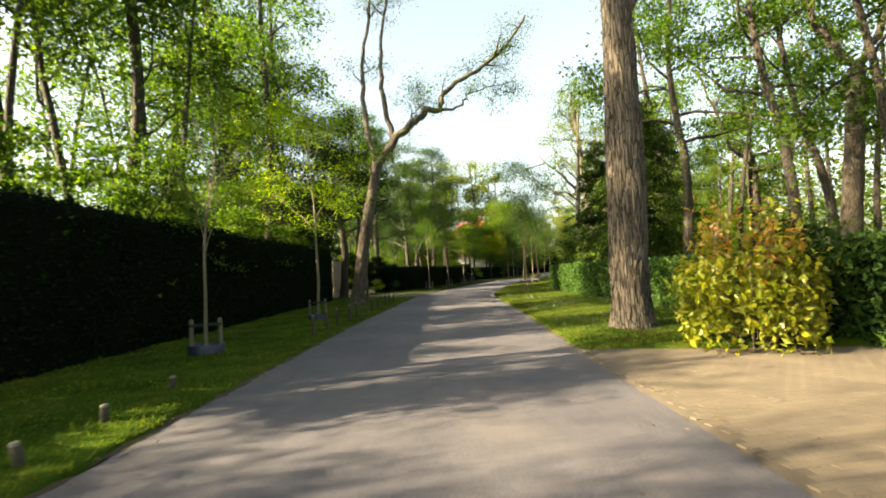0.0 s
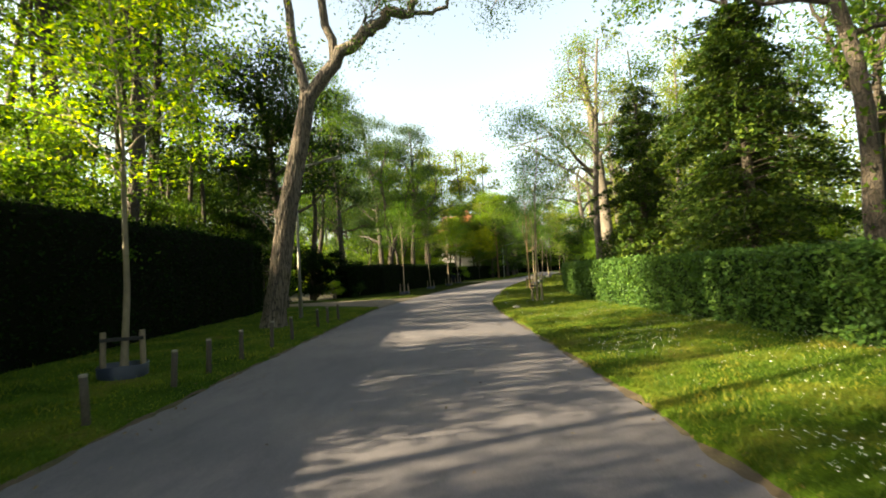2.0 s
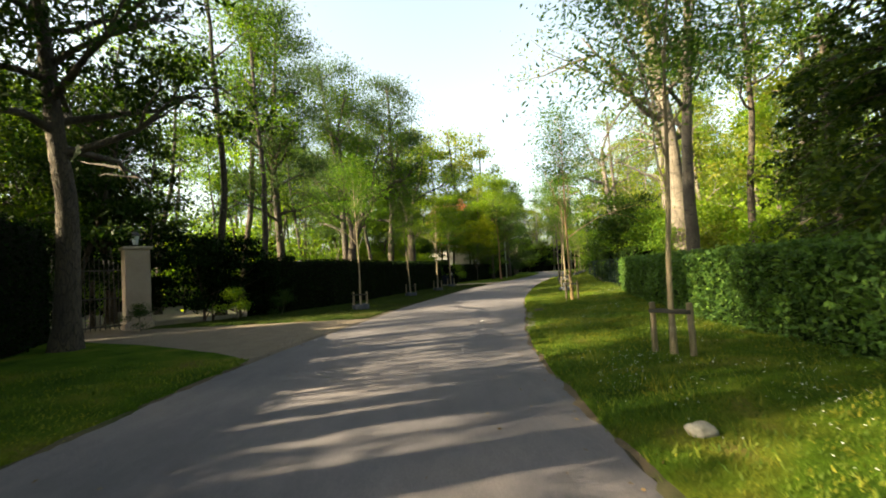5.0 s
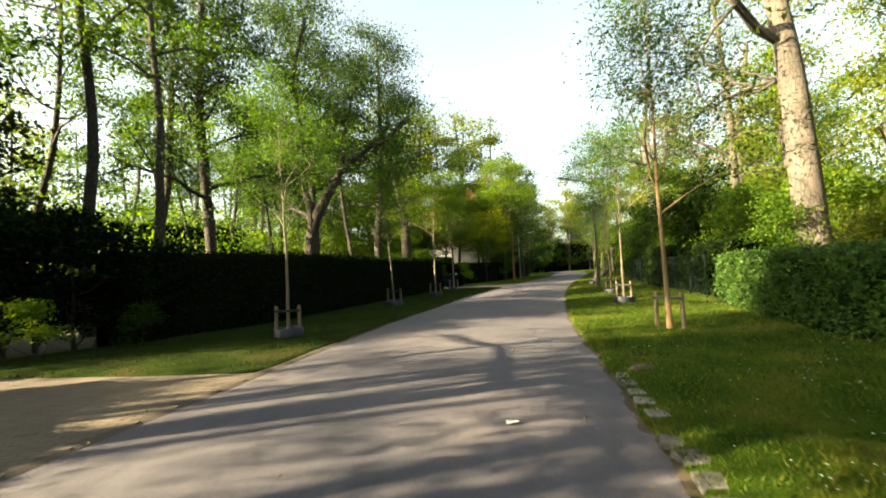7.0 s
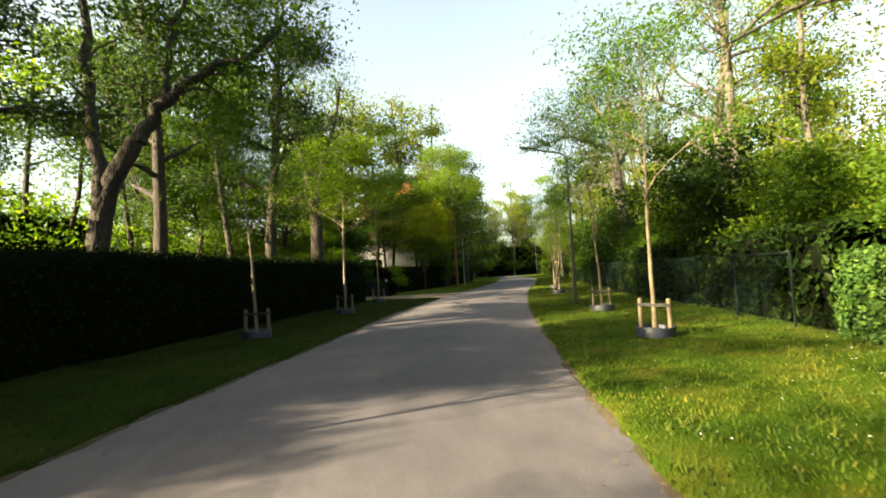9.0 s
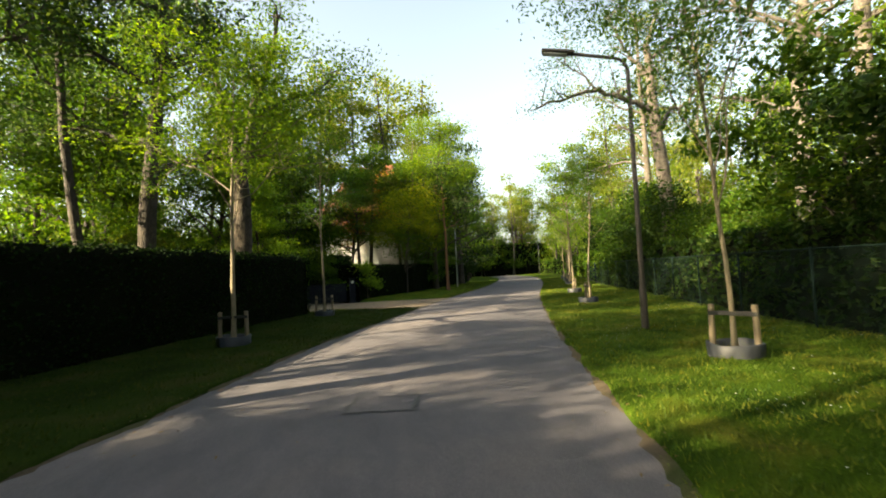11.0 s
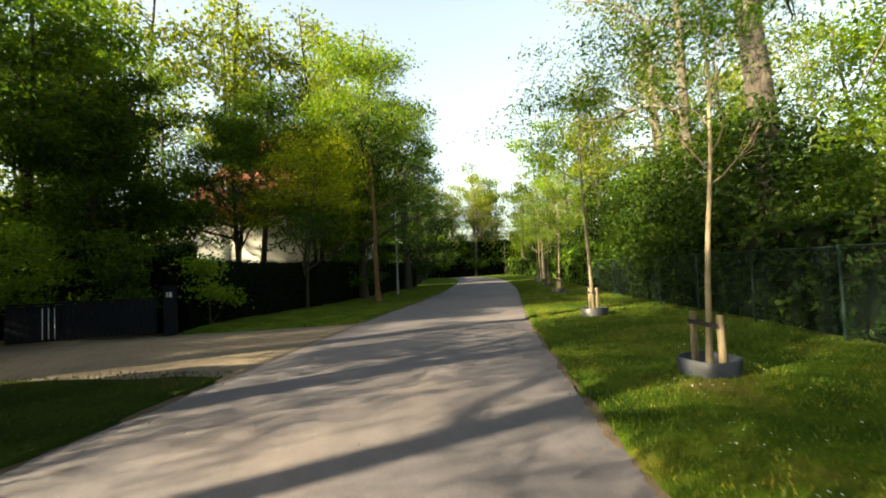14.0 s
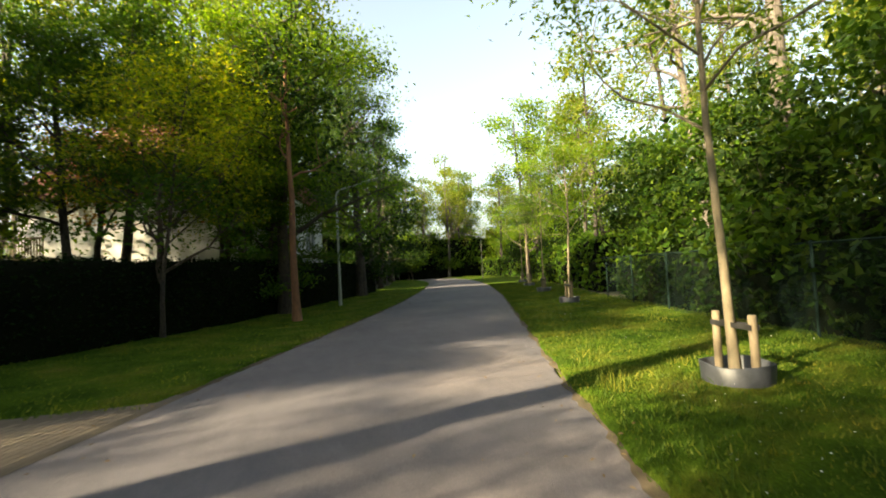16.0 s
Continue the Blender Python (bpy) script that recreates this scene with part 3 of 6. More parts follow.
# dry dirt along the asphalt's edges
M_dirt = surface("edge_dirt", [(0.3, (0.045, 0.036, 0.026)), (0.5, (0.07, 0.056, 0.04)), (0.7, (0.03, 0.04, 0.012))], [(0.25, (0.5, 0.5, 0.5)), (0.75, (1.35, 1.3, 1.25))], (1.1, 45), 1.0, 0.6, dist=0.01, spec=0.1)
for nm, fx, sg, yy in [("dirt_edge_right", xr, -1, (8.6, 110)), ("dirt_edge_left_south", xl, 1, (-4, 31.0)), ("dirt_edge_left_middle", xl, 1, (38.0, 65.2)), ("dirt_edge_left_north", xl, 1, (71.2, 110))]:
    sheet(nm, lambda u, v, fx=fx, sg=sg: (fx(v) - sg * 0.1 + sg * u * (0.13 + 0.07 * (wob(v, v * 0, 3.1, 1 + sg) + wob(v, v * 0, 9.7, 2 + sg))), v, -0.008 - 0.012 * u * u + 0.012 * (1 - u)), np.linspace(0, 1, 5), np.arange(yy[0], yy[1], 0.12), M_dirt, "dry dirt and litter along the asphalt's edge")

# patches in the asphalt
M_tar = surface("tar_seam", [(0.3, (0.012, 0.012, 0.013)), (0.7, (0.022, 0.022, 0.023))], [(0.3, (0.6, 0.6, 0.6)), (0.7, (1.2, 1.2, 1.2))], (3, 60), 0.6, 0.4, dist=0.004)
for k, (px0, py0, sx, sy, tn) in enumerate([(0.11, 23.3, 0.78, 0.64, 2), (5.74, 51.3, 0.75, 0.6, -10)]):
    rngp = np.random.default_rng(60 + k)
    e = np.linspace(0, 2 * np.pi, 40, endpoint=False)
    sq = 1 / np.maximum(np.abs(np.cos(e)), np.abs(np.sin(e)))
    ring = np.stack([np.cos(e) * sq * sx / 2, np.sin(e) * sq * sy / 2], 1) * rngp.uniform(0.93, 1.04, (40, 1))
    V = np.vstack([np.c_[ring, np.full(40, 0.0155)], np.c_[ring * 0.97, np.full(40, 0.0175)], [[0, 0, 0.0185]]])
    F = [[i, (i + 1) % 40, 40 + (i + 1) % 40, 40 + i] for i in range(40)] + [[40 + i, 40 + (i + 1) % 40, 80] for i in range(40)]
    pt = tagged(new("road_patch", mesh_of("road_patch", V, F, M_asphalt)), "square repair patch in the asphalt with dark tar seams", "patch", "", "structure")
    pt.matrix_world = pose(px0, py0, 0, 0, 0, tn)
    wd = rngp.uniform(0.01, 0.032, (40, 1))
    out = ring * (1 + wd / np.linalg.norm(ring, axis=1)[:, None])
    inn = ring * (1 - wd / np.linalg.norm(ring, axis=1)[:, None])
    V = np.vstack([np.c_[out, np.full(40, 0.019)], np.c_[ring, np.full(40, 0.022)], np.c_[inn, np.full(40, 0.021)]])
    F = [[r * 40 + i, r * 40 + (i + 1) % 40, (r + 1) * 40 + (i + 1) % 40, (r + 1) * 40 + i] for r in range(2) for i in range(40)]
    child("seam", mesh_of("seam", V, F, M_tar), pt, "dark tar seam")

# ---- hedges ----


def along(line, step):
    p = np.array(line, float)
    d = np.r_[0, np.cumsum(np.linalg.norm(np.diff(p, axis=0), axis=1))]
    s = np.arange(0, d[-1] + step * 0.5, step)
    s = np.minimum(s, d[-1])
    q = np.stack([np.interp(s, d, p[:, k]) for k in range(2)], 1)
    t = unit(np.gradient(q, axis=0))
    return s, q, t


def hedge(name, line, height, depth, side, leafmat, size, density, label, seed, rough=0.05, lean=0.0, far_side=0.3):
    """A clipped hedge: front face on the line, its body to the side given (+1 right, -1 left)."""
    rng = np.random.default_rng(seed)
    ob = thing(name, label, "hedge" if name == "hedge" else "shrubs")
    s, q, t = along(line, 0.3)
    nrm = np.stack([t[:, 1], -t[:, 0]], 1) * side
    prof = [(0, -0.06), (0.02, height * 0.4), (0.04, height * 0.9), (0.16, height), (depth * 0.5, height + 0.03), (depth - 0.15, height), (depth, height * 0.9), (depth, -0.06)]
    V = []
    for i in range(len(s)):
        for a, z in prof:
            w = rough * wob(np.array(s[i]), np.array(z), 2.7, seed)
            V.append([*(q[i] + nrm[i] * (a + 0.1 + float(w))), z * (1 + 0.018 * float(wob(np.array(s[i]), np.array(0.0), 1.1, seed)))])
    m = len(prof)
    F = [[i * m + j, i * m + j + 1, (i + 1) * m + j + 1, (i + 1) * m + j] for i in range(len(s) - 1) for j in range(m - 1)]
    F += [list(range(m)), [(len(s) - 1) * m + j for j in range(m)][::-1]]
    # dark body stands for the shaded inside behind the leaf layer
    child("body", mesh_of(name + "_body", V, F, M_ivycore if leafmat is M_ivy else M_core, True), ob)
    total = s[-1]

    def scatter(n, av, zv, out):
        si = rng.uniform(0, total, n)
        P = np.stack([np.interp(si, s, q[:, k]) for k in range(2)], 1)
        N = np.stack([np.interp(si, s, nrm[:, k]) for k in range(2)], 1)
        w = rough * wob(si, zv, 2.7, seed)
        h = 1 + 0.018 * wob(si, np.zeros(n), 1.1, seed)
        return np.c_[P + N * (av + w)[:, None], zv * h + out], N

    nf, nt = int(total * height * density), int(total * depth * density * 0.8)
    f, N1 = scatter(nf, rng.normal(0.05, 0.045, nf), rng.uniform(0.0, height, nf), 0)
    tp, N2 = scatter(nt, rng.uniform(0.0, depth, nt), np.full(nt, height), rng.normal(0.03, 0.05, nt))
    nb = int(nf * far_side)
    b, N3 = scatter(nb, rng.normal(depth, 0.05, nb), rng.uniform(0.4 * height, height, nb), 0)
    pos = np.vstack([f, tp, b])
    # ends
    for e, sg in ((0, -1), (-1, 1)):
        ne = int(depth * height * density)
        a, z = rng.uniform(0, depth, ne), rng.uniform(0, height, ne)
        pos = np.vstack([pos, np.c_[q[e] + nrm[e] * a[:, None] + t[e] * sg * rng.normal(0.06, 0.04, ne)[:, None], z]])
    Vl, Fl = leaf_cards(rng, pos, size, 0.5, 0.6)
    child("leaves", mesh_of(name + "_leaves", Vl, Fl, leafmat), ob)
    return ob


# Unseen stretch, added so its shadow falls on the verge at the start.
hedge("hedge", [(-7.3, -16), (-7.3, 5.7)], 1.75, 1.2, -1, M_yew, 0.13, 60, "low clipped dark hedge out of view, added to shade the verge", 17)
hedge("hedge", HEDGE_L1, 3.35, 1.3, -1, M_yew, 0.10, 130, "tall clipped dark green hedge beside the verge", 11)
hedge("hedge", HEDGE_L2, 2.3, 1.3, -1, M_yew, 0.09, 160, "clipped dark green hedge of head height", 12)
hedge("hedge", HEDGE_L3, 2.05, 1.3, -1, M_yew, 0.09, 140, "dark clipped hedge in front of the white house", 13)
hedge("hedge", HEDGE_R1, 1.5, 0.8, 1, M_ivy, 0.095, 480, "low hedge covered in glossy green ivy leaves", 14, rough=0.12)
hedge("hedge", HEDGE_R2, 1.65, 0.8, -1, M_ivy, 0.1, 400, "bright ivy-clad hedge beside the brick driveway", 15, rough=0.12)

# ---- trees ----
WOOD = [tree_meshes("woodland", 100 + i, H, r, cl, 13, re, 6400, 0.17, M_bark_dark, M_wood, 0.55, 0.05, (0.05 * math.sin(i * 2.0), 0.05 * math.cos(i * 2.0)), 0.6, 2, 7, low=160, wide=0.62, clumps=56, flat=0.36, small=True, fork=0.26) for i, (H, r, cl, re) in enumerate([(19, 0.19, 0.46, 3.6), (21, 0.22, 0.50, 3.8), (16, 0.15, 0.42, 3.2), (20, 0.18, 0.46, 3.4), (17, 0.23, 0.42, 4.0)])]
POLE = [tree_meshes("slim_wood", 120 + i, H, r, cl, 9, re, 3000, 0.16, M_bark_dark, mt, 0.5, 0.045, (0.05 * math.sin(i * 2.6), 0.05 * math.cos(i * 1.6)), 0.9, 2, 7, low=120, wide=0.6, clumps=40, flat=0.36, small=True, fork=0.28) for i, (H, r, cl, re, mt) in enumerate([(19, 0.12, 0.52, 2.6, M_wood), (17, 0.10, 0.48, 2.4, M_wood), (20, 0.14, 0.55, 2.8, M_bright), (18, 0.13, 0.5, 2.6, M_wood)])]
FARW = [tree_meshes("far_woodland", 140 + i, H, r, cl, 10, re, 3400, 0.27, M_bark_dark, mt, 0.65, 0.06, (0.04, 0.03), 0.6, 1, 5, rings=8, wide=0.7, clumps=46, flat=0.6, small=True) for i, (H, r, cl, re, mt) in enumerate([(18, 0.22, 0.16, 4.2, M_wood), (20, 0.24, 0.22, 4.4, M_wood), (18, 0.22, 0.12, 4.2, M_bright), (20, 0.22, 0.3, 4.2, M_spring), (17, 0.24, 0.08, 4.4, M_dense)])]
LOWW = [tree_meshes("low_wood", 150 + i, 8.2, 0.1, 0.2, 12, 2.4, 4600, 0.15, M_bark_dark, mt, 0.42, 0.1, (0.05, -0.04), 0.7, 1, 6, rings=9, wide=0.62, clumps=40, flat=0.32, small=True) for i, mt in enumerate([M_wood, M_bright, M_dense])]
RIGHTW = [tree_meshes("sunny_wood", 155 + i, H, 0.16, 0.16, 14, 3.2, 7000, 0.18, M_bark_pale, mt, 0.55, 0.06, (0.04, 0.03), 0.7, 1, 6, rings=9, wide=0.62, clumps=70, flat=0.5, small=True) for i, (H, mt) in enumerate([(12, M_bright), (18, M_spring), (15, M_bright)])]
PALE = [tree_meshes("pale_tree", 160 + i, H, r, cl, 11, re, 5200, 0.15, M_bark_pale, mt, 0.5, 0.03, (-0.04, 0.02), 0.8, 6, 12, wide=0.6, small=True, fork=0.34) for i, (H, r, cl, re, mt) in enumerate([(21, 0.55, 0.40, 6.4, M_wood), (22, 0.36, 0.38, 6.4, M_spring), (18, 0.26, 0.36, 4.6, M_spring)])]
BUSH = []
for i, mt in enumerate([M_wood, M_dense, M_bright, M_spring]):
    BUSH.append(tree_meshes("shrub", 180 + i, 2.6, 0.04, 0.08, 13, 1.5, 1800, 0.14, M_bark_dark, mt, 0.34, 0.12, rise=0.9, subs=0, sides=4, rings=6, wide=0.6, small=True))
TALLB = [tree_meshes("tall_shrub", 190 + i, 4.4, 0.06, 0.06, 14, 2.0, 4600, 0.15, M_bark_dark, mt, 0.4, 0.1, rise=0.8, subs=1, sides=4, rings=6, wide=0.6, small=True) for i, mt in enumerate([M_dense, M_wood, M_bright])]
YOUNG = [tree_meshes("sapling", 200 + i, H, 0.052, cl, 13, re, 8000, 0.095, M_bark_young, mt, 0.34, 0.025, rise=1.2, subs=5, sides=8, lift=0.0, wide=0.42, up=1.6, small=True, flat=0.3) for i, (H, cl, re, mt) in enumerate([(7.0, 0.44, 2.6, M_young), (6.8, 0.43, 2.8, M_bright), (7.4, 0.44, 2.5, M_young)])]
YOUNG.append(tree_meshes("full_sapling", 207, 7.2, 0.052, 0.46, 16, 3.2, 10000, 0.1, M_bark_young, M_lime, 0.34, 0.025, rise=0.75, subs=6, sides=8, lift=0.0, wide=0.45, up=1.8, small=True, flat=0.26))
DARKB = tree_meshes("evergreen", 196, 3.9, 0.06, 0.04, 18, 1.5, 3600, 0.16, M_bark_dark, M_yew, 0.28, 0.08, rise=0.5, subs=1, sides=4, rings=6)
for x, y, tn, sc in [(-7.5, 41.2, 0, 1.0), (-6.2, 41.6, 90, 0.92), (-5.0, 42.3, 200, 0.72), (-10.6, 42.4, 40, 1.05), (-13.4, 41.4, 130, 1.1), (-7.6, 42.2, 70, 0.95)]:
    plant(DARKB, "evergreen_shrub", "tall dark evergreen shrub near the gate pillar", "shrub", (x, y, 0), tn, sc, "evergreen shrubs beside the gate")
YOUNG.append(tree_meshes("bare_sapling", 208, 6.6, 0.045, 0.4, 13, 2.2, 700, 0.13, M_bark_young, M_young, 0.2, 0.03, rise=1.5, subs=6, sides=8, lift=0.03, wide=0.42, up=1.5))
YOUNG.append(tree_meshes("airy_sapling", 209, 8.2, 0.046, 0.34, 15, 3.1, 13000, 0.1, M_bark_young, M_airy, 0.4, 0.025, rise=1.5, subs=5, sides=8, lift=0.03, wide=0.42, up=1.4, small=True, flat=0.4, fork=0.14))
YOUNG.append(tree_meshes("broad_sapling", 210, 7.4, 0.055, 0.42, 16, 3.2, 15000, 0.105, M_bark_young, M_bright, 0.36, 0.025, rise=0.9, subs=6, sides=8, lift=0.0, wide=0.45, up=1.8, small=True, flat=0.28))
YOUNG.append(tree_meshes("vase_sapling", 211, 7.6, 0.058, 0.36, 15, 3.0, 9000, 0.1, M_bark_tan, M_airy, 0.36, 0.02, rise=1.9, subs=6, sides=10, lift=0.03, wide=0.42, up=1.4, small=True, flat=0.4))
M_gold = leaf_mat("golden_leaves", (0.085, 0.13, 0.01), (0.15, 0.18, 0.012), (0.24, 0.22, 0.016), 0.6)
YOUNG.append(tree_meshes("golden_sapling", 212, 7.4, 0.06, 0.36, 16, 3.4, 13000, 0.105, M_bark_dark, M_gold, 0.4, 0.03, rise=0.9, subs=6, sides=8, lift=0.0, wide=0.45, up=1.6, small=True, flat=0.3))
G_SAP = "young trees along the lane"
SAPLINGS = [
    (-5.2, 10.0, 4, 0.9, 20), (-4.72, 17.1, 3, 1.12, 140), (-1.3, 42.0, 0, 0.9, 40), (0.65, 50.9, 2, 0.85, 200), (2.55, 57.0, 6, 1.0, 100), (3.95, 63.3, 2, 0.98, 310), (8.19, 78.13, 8, 1.05, 60),
    (5.05, 28.75, 5, 1.0, 75), (7.28, 40.0, 7, 1.0, 10), (9.15, 46.6, 0, 0.95, 190), (10.82, 51.9, 5, 0.9, 250), (13.72, 62.2, 2, 0.8, 30), (16.23, 68.75, 1, 1.1, 120), (20.7, 79.1, 1, 0.95, 280), (23.6, 86, 0, 0.9, 80), (26.2, 92.5, 1, 0.95, 160), (29, 99, 0, 0.95, 10),
]
for x, y, k, sc, tn in SAPLINGS:
    lab = "slender young tree with bright airy leaves, staked in the verge" if k in (1, 3, 6) else "slender young tree with fine green leaves, staked in the verge"
    if k == 8:
        lab = "young tree with a spreading crown of golden spring leaves"
    if k == 4:
        lab = "slender young tree with nearly bare pale twigs, staked in the verge"
    plant(YOUNG[k], "young_tree", lab, "tree", (x, y, 0.02), tn, sc, G_SAP)


def plates(seed, step, r, wide=0.09, tall=0.75, deep=0.085):
    """Bark in long upright plates: factor of the radius, lowest in the cracks between them."""
    rng = np.random.default_rng(seed)
    around = 2 * np.pi * r
    n = int(around / wide * 14 / tall)
    px_, pz = rng.uniform(0, around, n), rng.uniform(-0.5, 13.5, n)
    hump = rng.uniform(0.3, 1.0, n)
    k = wide / tall

    def f(i, ang):
        z = i * step
        x = (ang * r + 0.05 * np.sin(z * 2.1 + seed) + 0.03 * np.sin(z * 5.3 + ang * 2)) % around
        sel = np.abs(pz - z) < tall * 2.2
        dx = np.abs(x[:, None] - px_[None, sel])
        dx = np.minimum(dx, around - dx)
        d = np.hypot(dx, (z + 0.04 * np.sin(ang * 9))[:, None] * k - pz[None, sel] * k)
        o = np.argsort(d, axis=1)
        f1, f2 = np.take_along_axis(d, o[:, :1], 1)[:, 0], np.take_along_axis(d, o[:, 1:2], 1)[:, 0]
        h = hump[sel][o[:, 0]]
        edge = np.clip((f2 - f1) / (wide * 0.4), 0, 1)
        return 1 - deep + deep * (edge ** 0.6) * (0.45 + 0.55 * h) + 0.05 * np.sin(2 * ang + z * 0.3 + seed) + 0.01 * np.sin(ang * 23 + z * 31)
    return f


def big_tree(name, label, at, path, rad, limb_list, leaves, size, bark, leafm, seed, sig=0.5, deep=0.13, sides=120, step=0.07):
    """A single old tree: ridged trunk along a path, limbs given one by one as (start share, points..., radius)."""
    rng = np.random.default_rng(seed)
    ob = thing(name, label, "tree", at=at)
    p = np.array(path, float)
    d = np.r_[0, np.cumsum(np.linalg.norm(np.diff(p, axis=0), axis=1))]
    s = np.arange(0, d[-1], step)
    pts = np.stack([np.interp(s, d, p[:, k]) for k in range(3)], 1)
    for k in range(2):
        pts[:, k] = np.convolve(np.pad(pts[:, k], 6, "edge"), np.ones(13) / 13, "valid")
    rr = np.interp(s, d, rad)
    rr = rr + rad[0] * 0.55 * np.exp(-s / 0.28)
    V, F = tube(pts, rr, sides, shape=plates(seed, step, rad[0], deep=deep))
    child("trunk", mesh_of("old_trunk", V, F, bark, True), ob)
    spots = []
    for li, (lp, r) in enumerate(limb_list):
        lp = np.array(lp, float)
        N = max(16, 3 * len(lp))
        t = np.linspace(0, 1, N)
        tt = np.linspace(0, 1, len(lp))
        q = np.stack([np.interp(t, tt, lp[:, k]) for k in range(3)], 1) + np.r_[np.zeros((1, 3)), rng.normal(size=(N - 1, 3)) * 0.05]
        pile = Pile()
        pile.add(tube(q, np.linspace(r, r * 0.25, N), 9))
        for j in range(9):
            k = rng.integers(N // 3, N)
            w = unit(q[k] - q[k - 1]) + rng.normal(size=3) * 0.7
            sp = grow(rng, q[k], w, rng.uniform(0.8, 2.2), 5, 0.28, 0.03)
            pile.add(tube(sp, np.linspace(r * 0.3, 0.008, 5), 5))
            spots += list(sp[2:]) + [sp[-1]]
        child("limb", pile.mesh("old_limb", bark), ob)
        spots += list(q[3 * N // 4:])
    spots = np.array(spots)
    pos = spots[rng.integers(0, len(spots), leaves)] + rng.normal(size=(leaves, 3)) * sig * np.array([1, 1, 0.6])
    V, F = leaf_cards(rng, pos, size, 0.7)
    child("crown", mesh_of("old_crown", V, F, leafm), ob)
    return ob


# the ridged tree by the brick driveway, and the leaning one before the lamp
big_tree("old_tree", "massive old tree with deeply ridged grey-brown bark", (4.24, 10.45, 0), [(0, 0, -0.1), (0.0, 0.0, 1.5), (0.1, 0, 3.6), (0.2, 0.05, 6.9), (0.2, 0.2, 9), (0.4, 0.3, 13)], [0.42, 0.42, 0.44, 0.38, 0.28, 0.12],
         [([(0.4, 0, 7.4), (1.4, -0.4, 8.8), (3.0, -0.6, 10), (4.6, 0, 12)], 0.15), ([(0.4, 0, 7.8), (-0.8, 0.6, 9.2), (-2.0, 1.6, 11), (-3, 2, 13.5)], 0.15), ([(0.4, 0, 8.6), (0.9, 1.5, 10.4), (1.6, 3.0, 12.5)], 0.13), ([(0.4, 0, 9.4), (1.1, -1.6, 11.5), (1.3, -2.6, 14)], 0.12), ([(0.6, 0.2, 11.4), (0.4, 0.4, 13.6), (0.8, 0.5, 16)], 0.11)], 3800, 0.22, M_bark, M_wood, 31)
big_tree("old_tree", "leaning old tree with dark furrowed bark and crooked limbs", (-4.6, 24.1, 0), [(0, 0, -0.1), (0.14, 0, 0.9), (0.28, 0.0, 1.7), (0.55, 0.0, 3.45), (0.92, 0.0, 5.2), (1.25, 0.0, 6.6), (1.42, 0.0, 7.6)], [0.38, 0.37, 0.36, 0.33, 0.3, 0.27, 0.24],
         [([(1.38, 0, 7.4), (2.3, 0.1, 8.8), (3.3, 0.1, 9.5), (3.8, 0.2, 9.95), (4.15, 0.2, 10.4), (4.95, 0.2, 10.3), (5.05, 0.2, 11.0), (5.65, 0.2, 11.6), (6.85, 0.3, 12.3), (8.25, 0.4, 13.3), (9.05, 0.4, 14.1), (9.95, 0.5, 15.5)], 0.24),
          ([(2.3, 0.1, 8.8), (1.95, 0.1, 10.9), (1.95, 0.0, 12.7), (1.85, 0.0, 14.4), (2.45, 0.1, 16.6), (3.15, 0.0, 17.9)], 0.16),
          ([(1.38, 0, 7.35), (0.82, 0.1, 10.1), (0.85, 0.1, 12.3), (1.0, 0.1, 14.1), (1.6, 0.0, 16.7), (1.35, 0.0, 18.3)], 0.17),
          ([(3.3, 0.1, 9.5), (3.46, 0.1, 10.1), (3.96, 0.1, 10.6)], 0.07),
          ([(4.95, 0.2, 10.3), (6.15, 0.4, 10.5), (6.45, 0.5, 11.2), (7.65, 0.9, 11.7), (9.25, 1.2, 12.1)], 0.08)], 14000, 0.09, M_bark, M_airy, 32, sig=0.42, deep=0.15, sides=90)
# the dark leaning tree behind the middle hedge, and the forked one where that hedge ends
big_tree("dark_tree", "dark leaning tree with a long crooked limb behind the hedge", (-2.95, 50.4, 0), [(0, 0, -0.1), (0.05, 0, 1.6), (0.15, 0, 3.2), (0.4, 0, 4.2), (1.1, 0, 5.2)], [0.27, 0.26, 0.25, 0.23, 0.2],
         [([(1.05, 0, 5.1), (1.6, 0.1, 6.2), (2.5, 0.1, 6.9), (3.6, 0.2, 7.3), (4.6, 0.4, 8.6)], 0.19), ([(0.2, 0, 3.3), (-0.1, 0.2, 5.6), (-0.2, 0.2, 7.4), (-0.4, 0.1, 10.5), (0.3, 0.0, 13.0)], 0.17), ([(1.6, 0.1, 6.2), (1.7, 0.4, 8.2), (2.4, 0.6, 10.5)], 0.11)], 7000, 0.15, M_bark_dark, M_wood, 35, sig=0.75, sides=32, step=0.12)
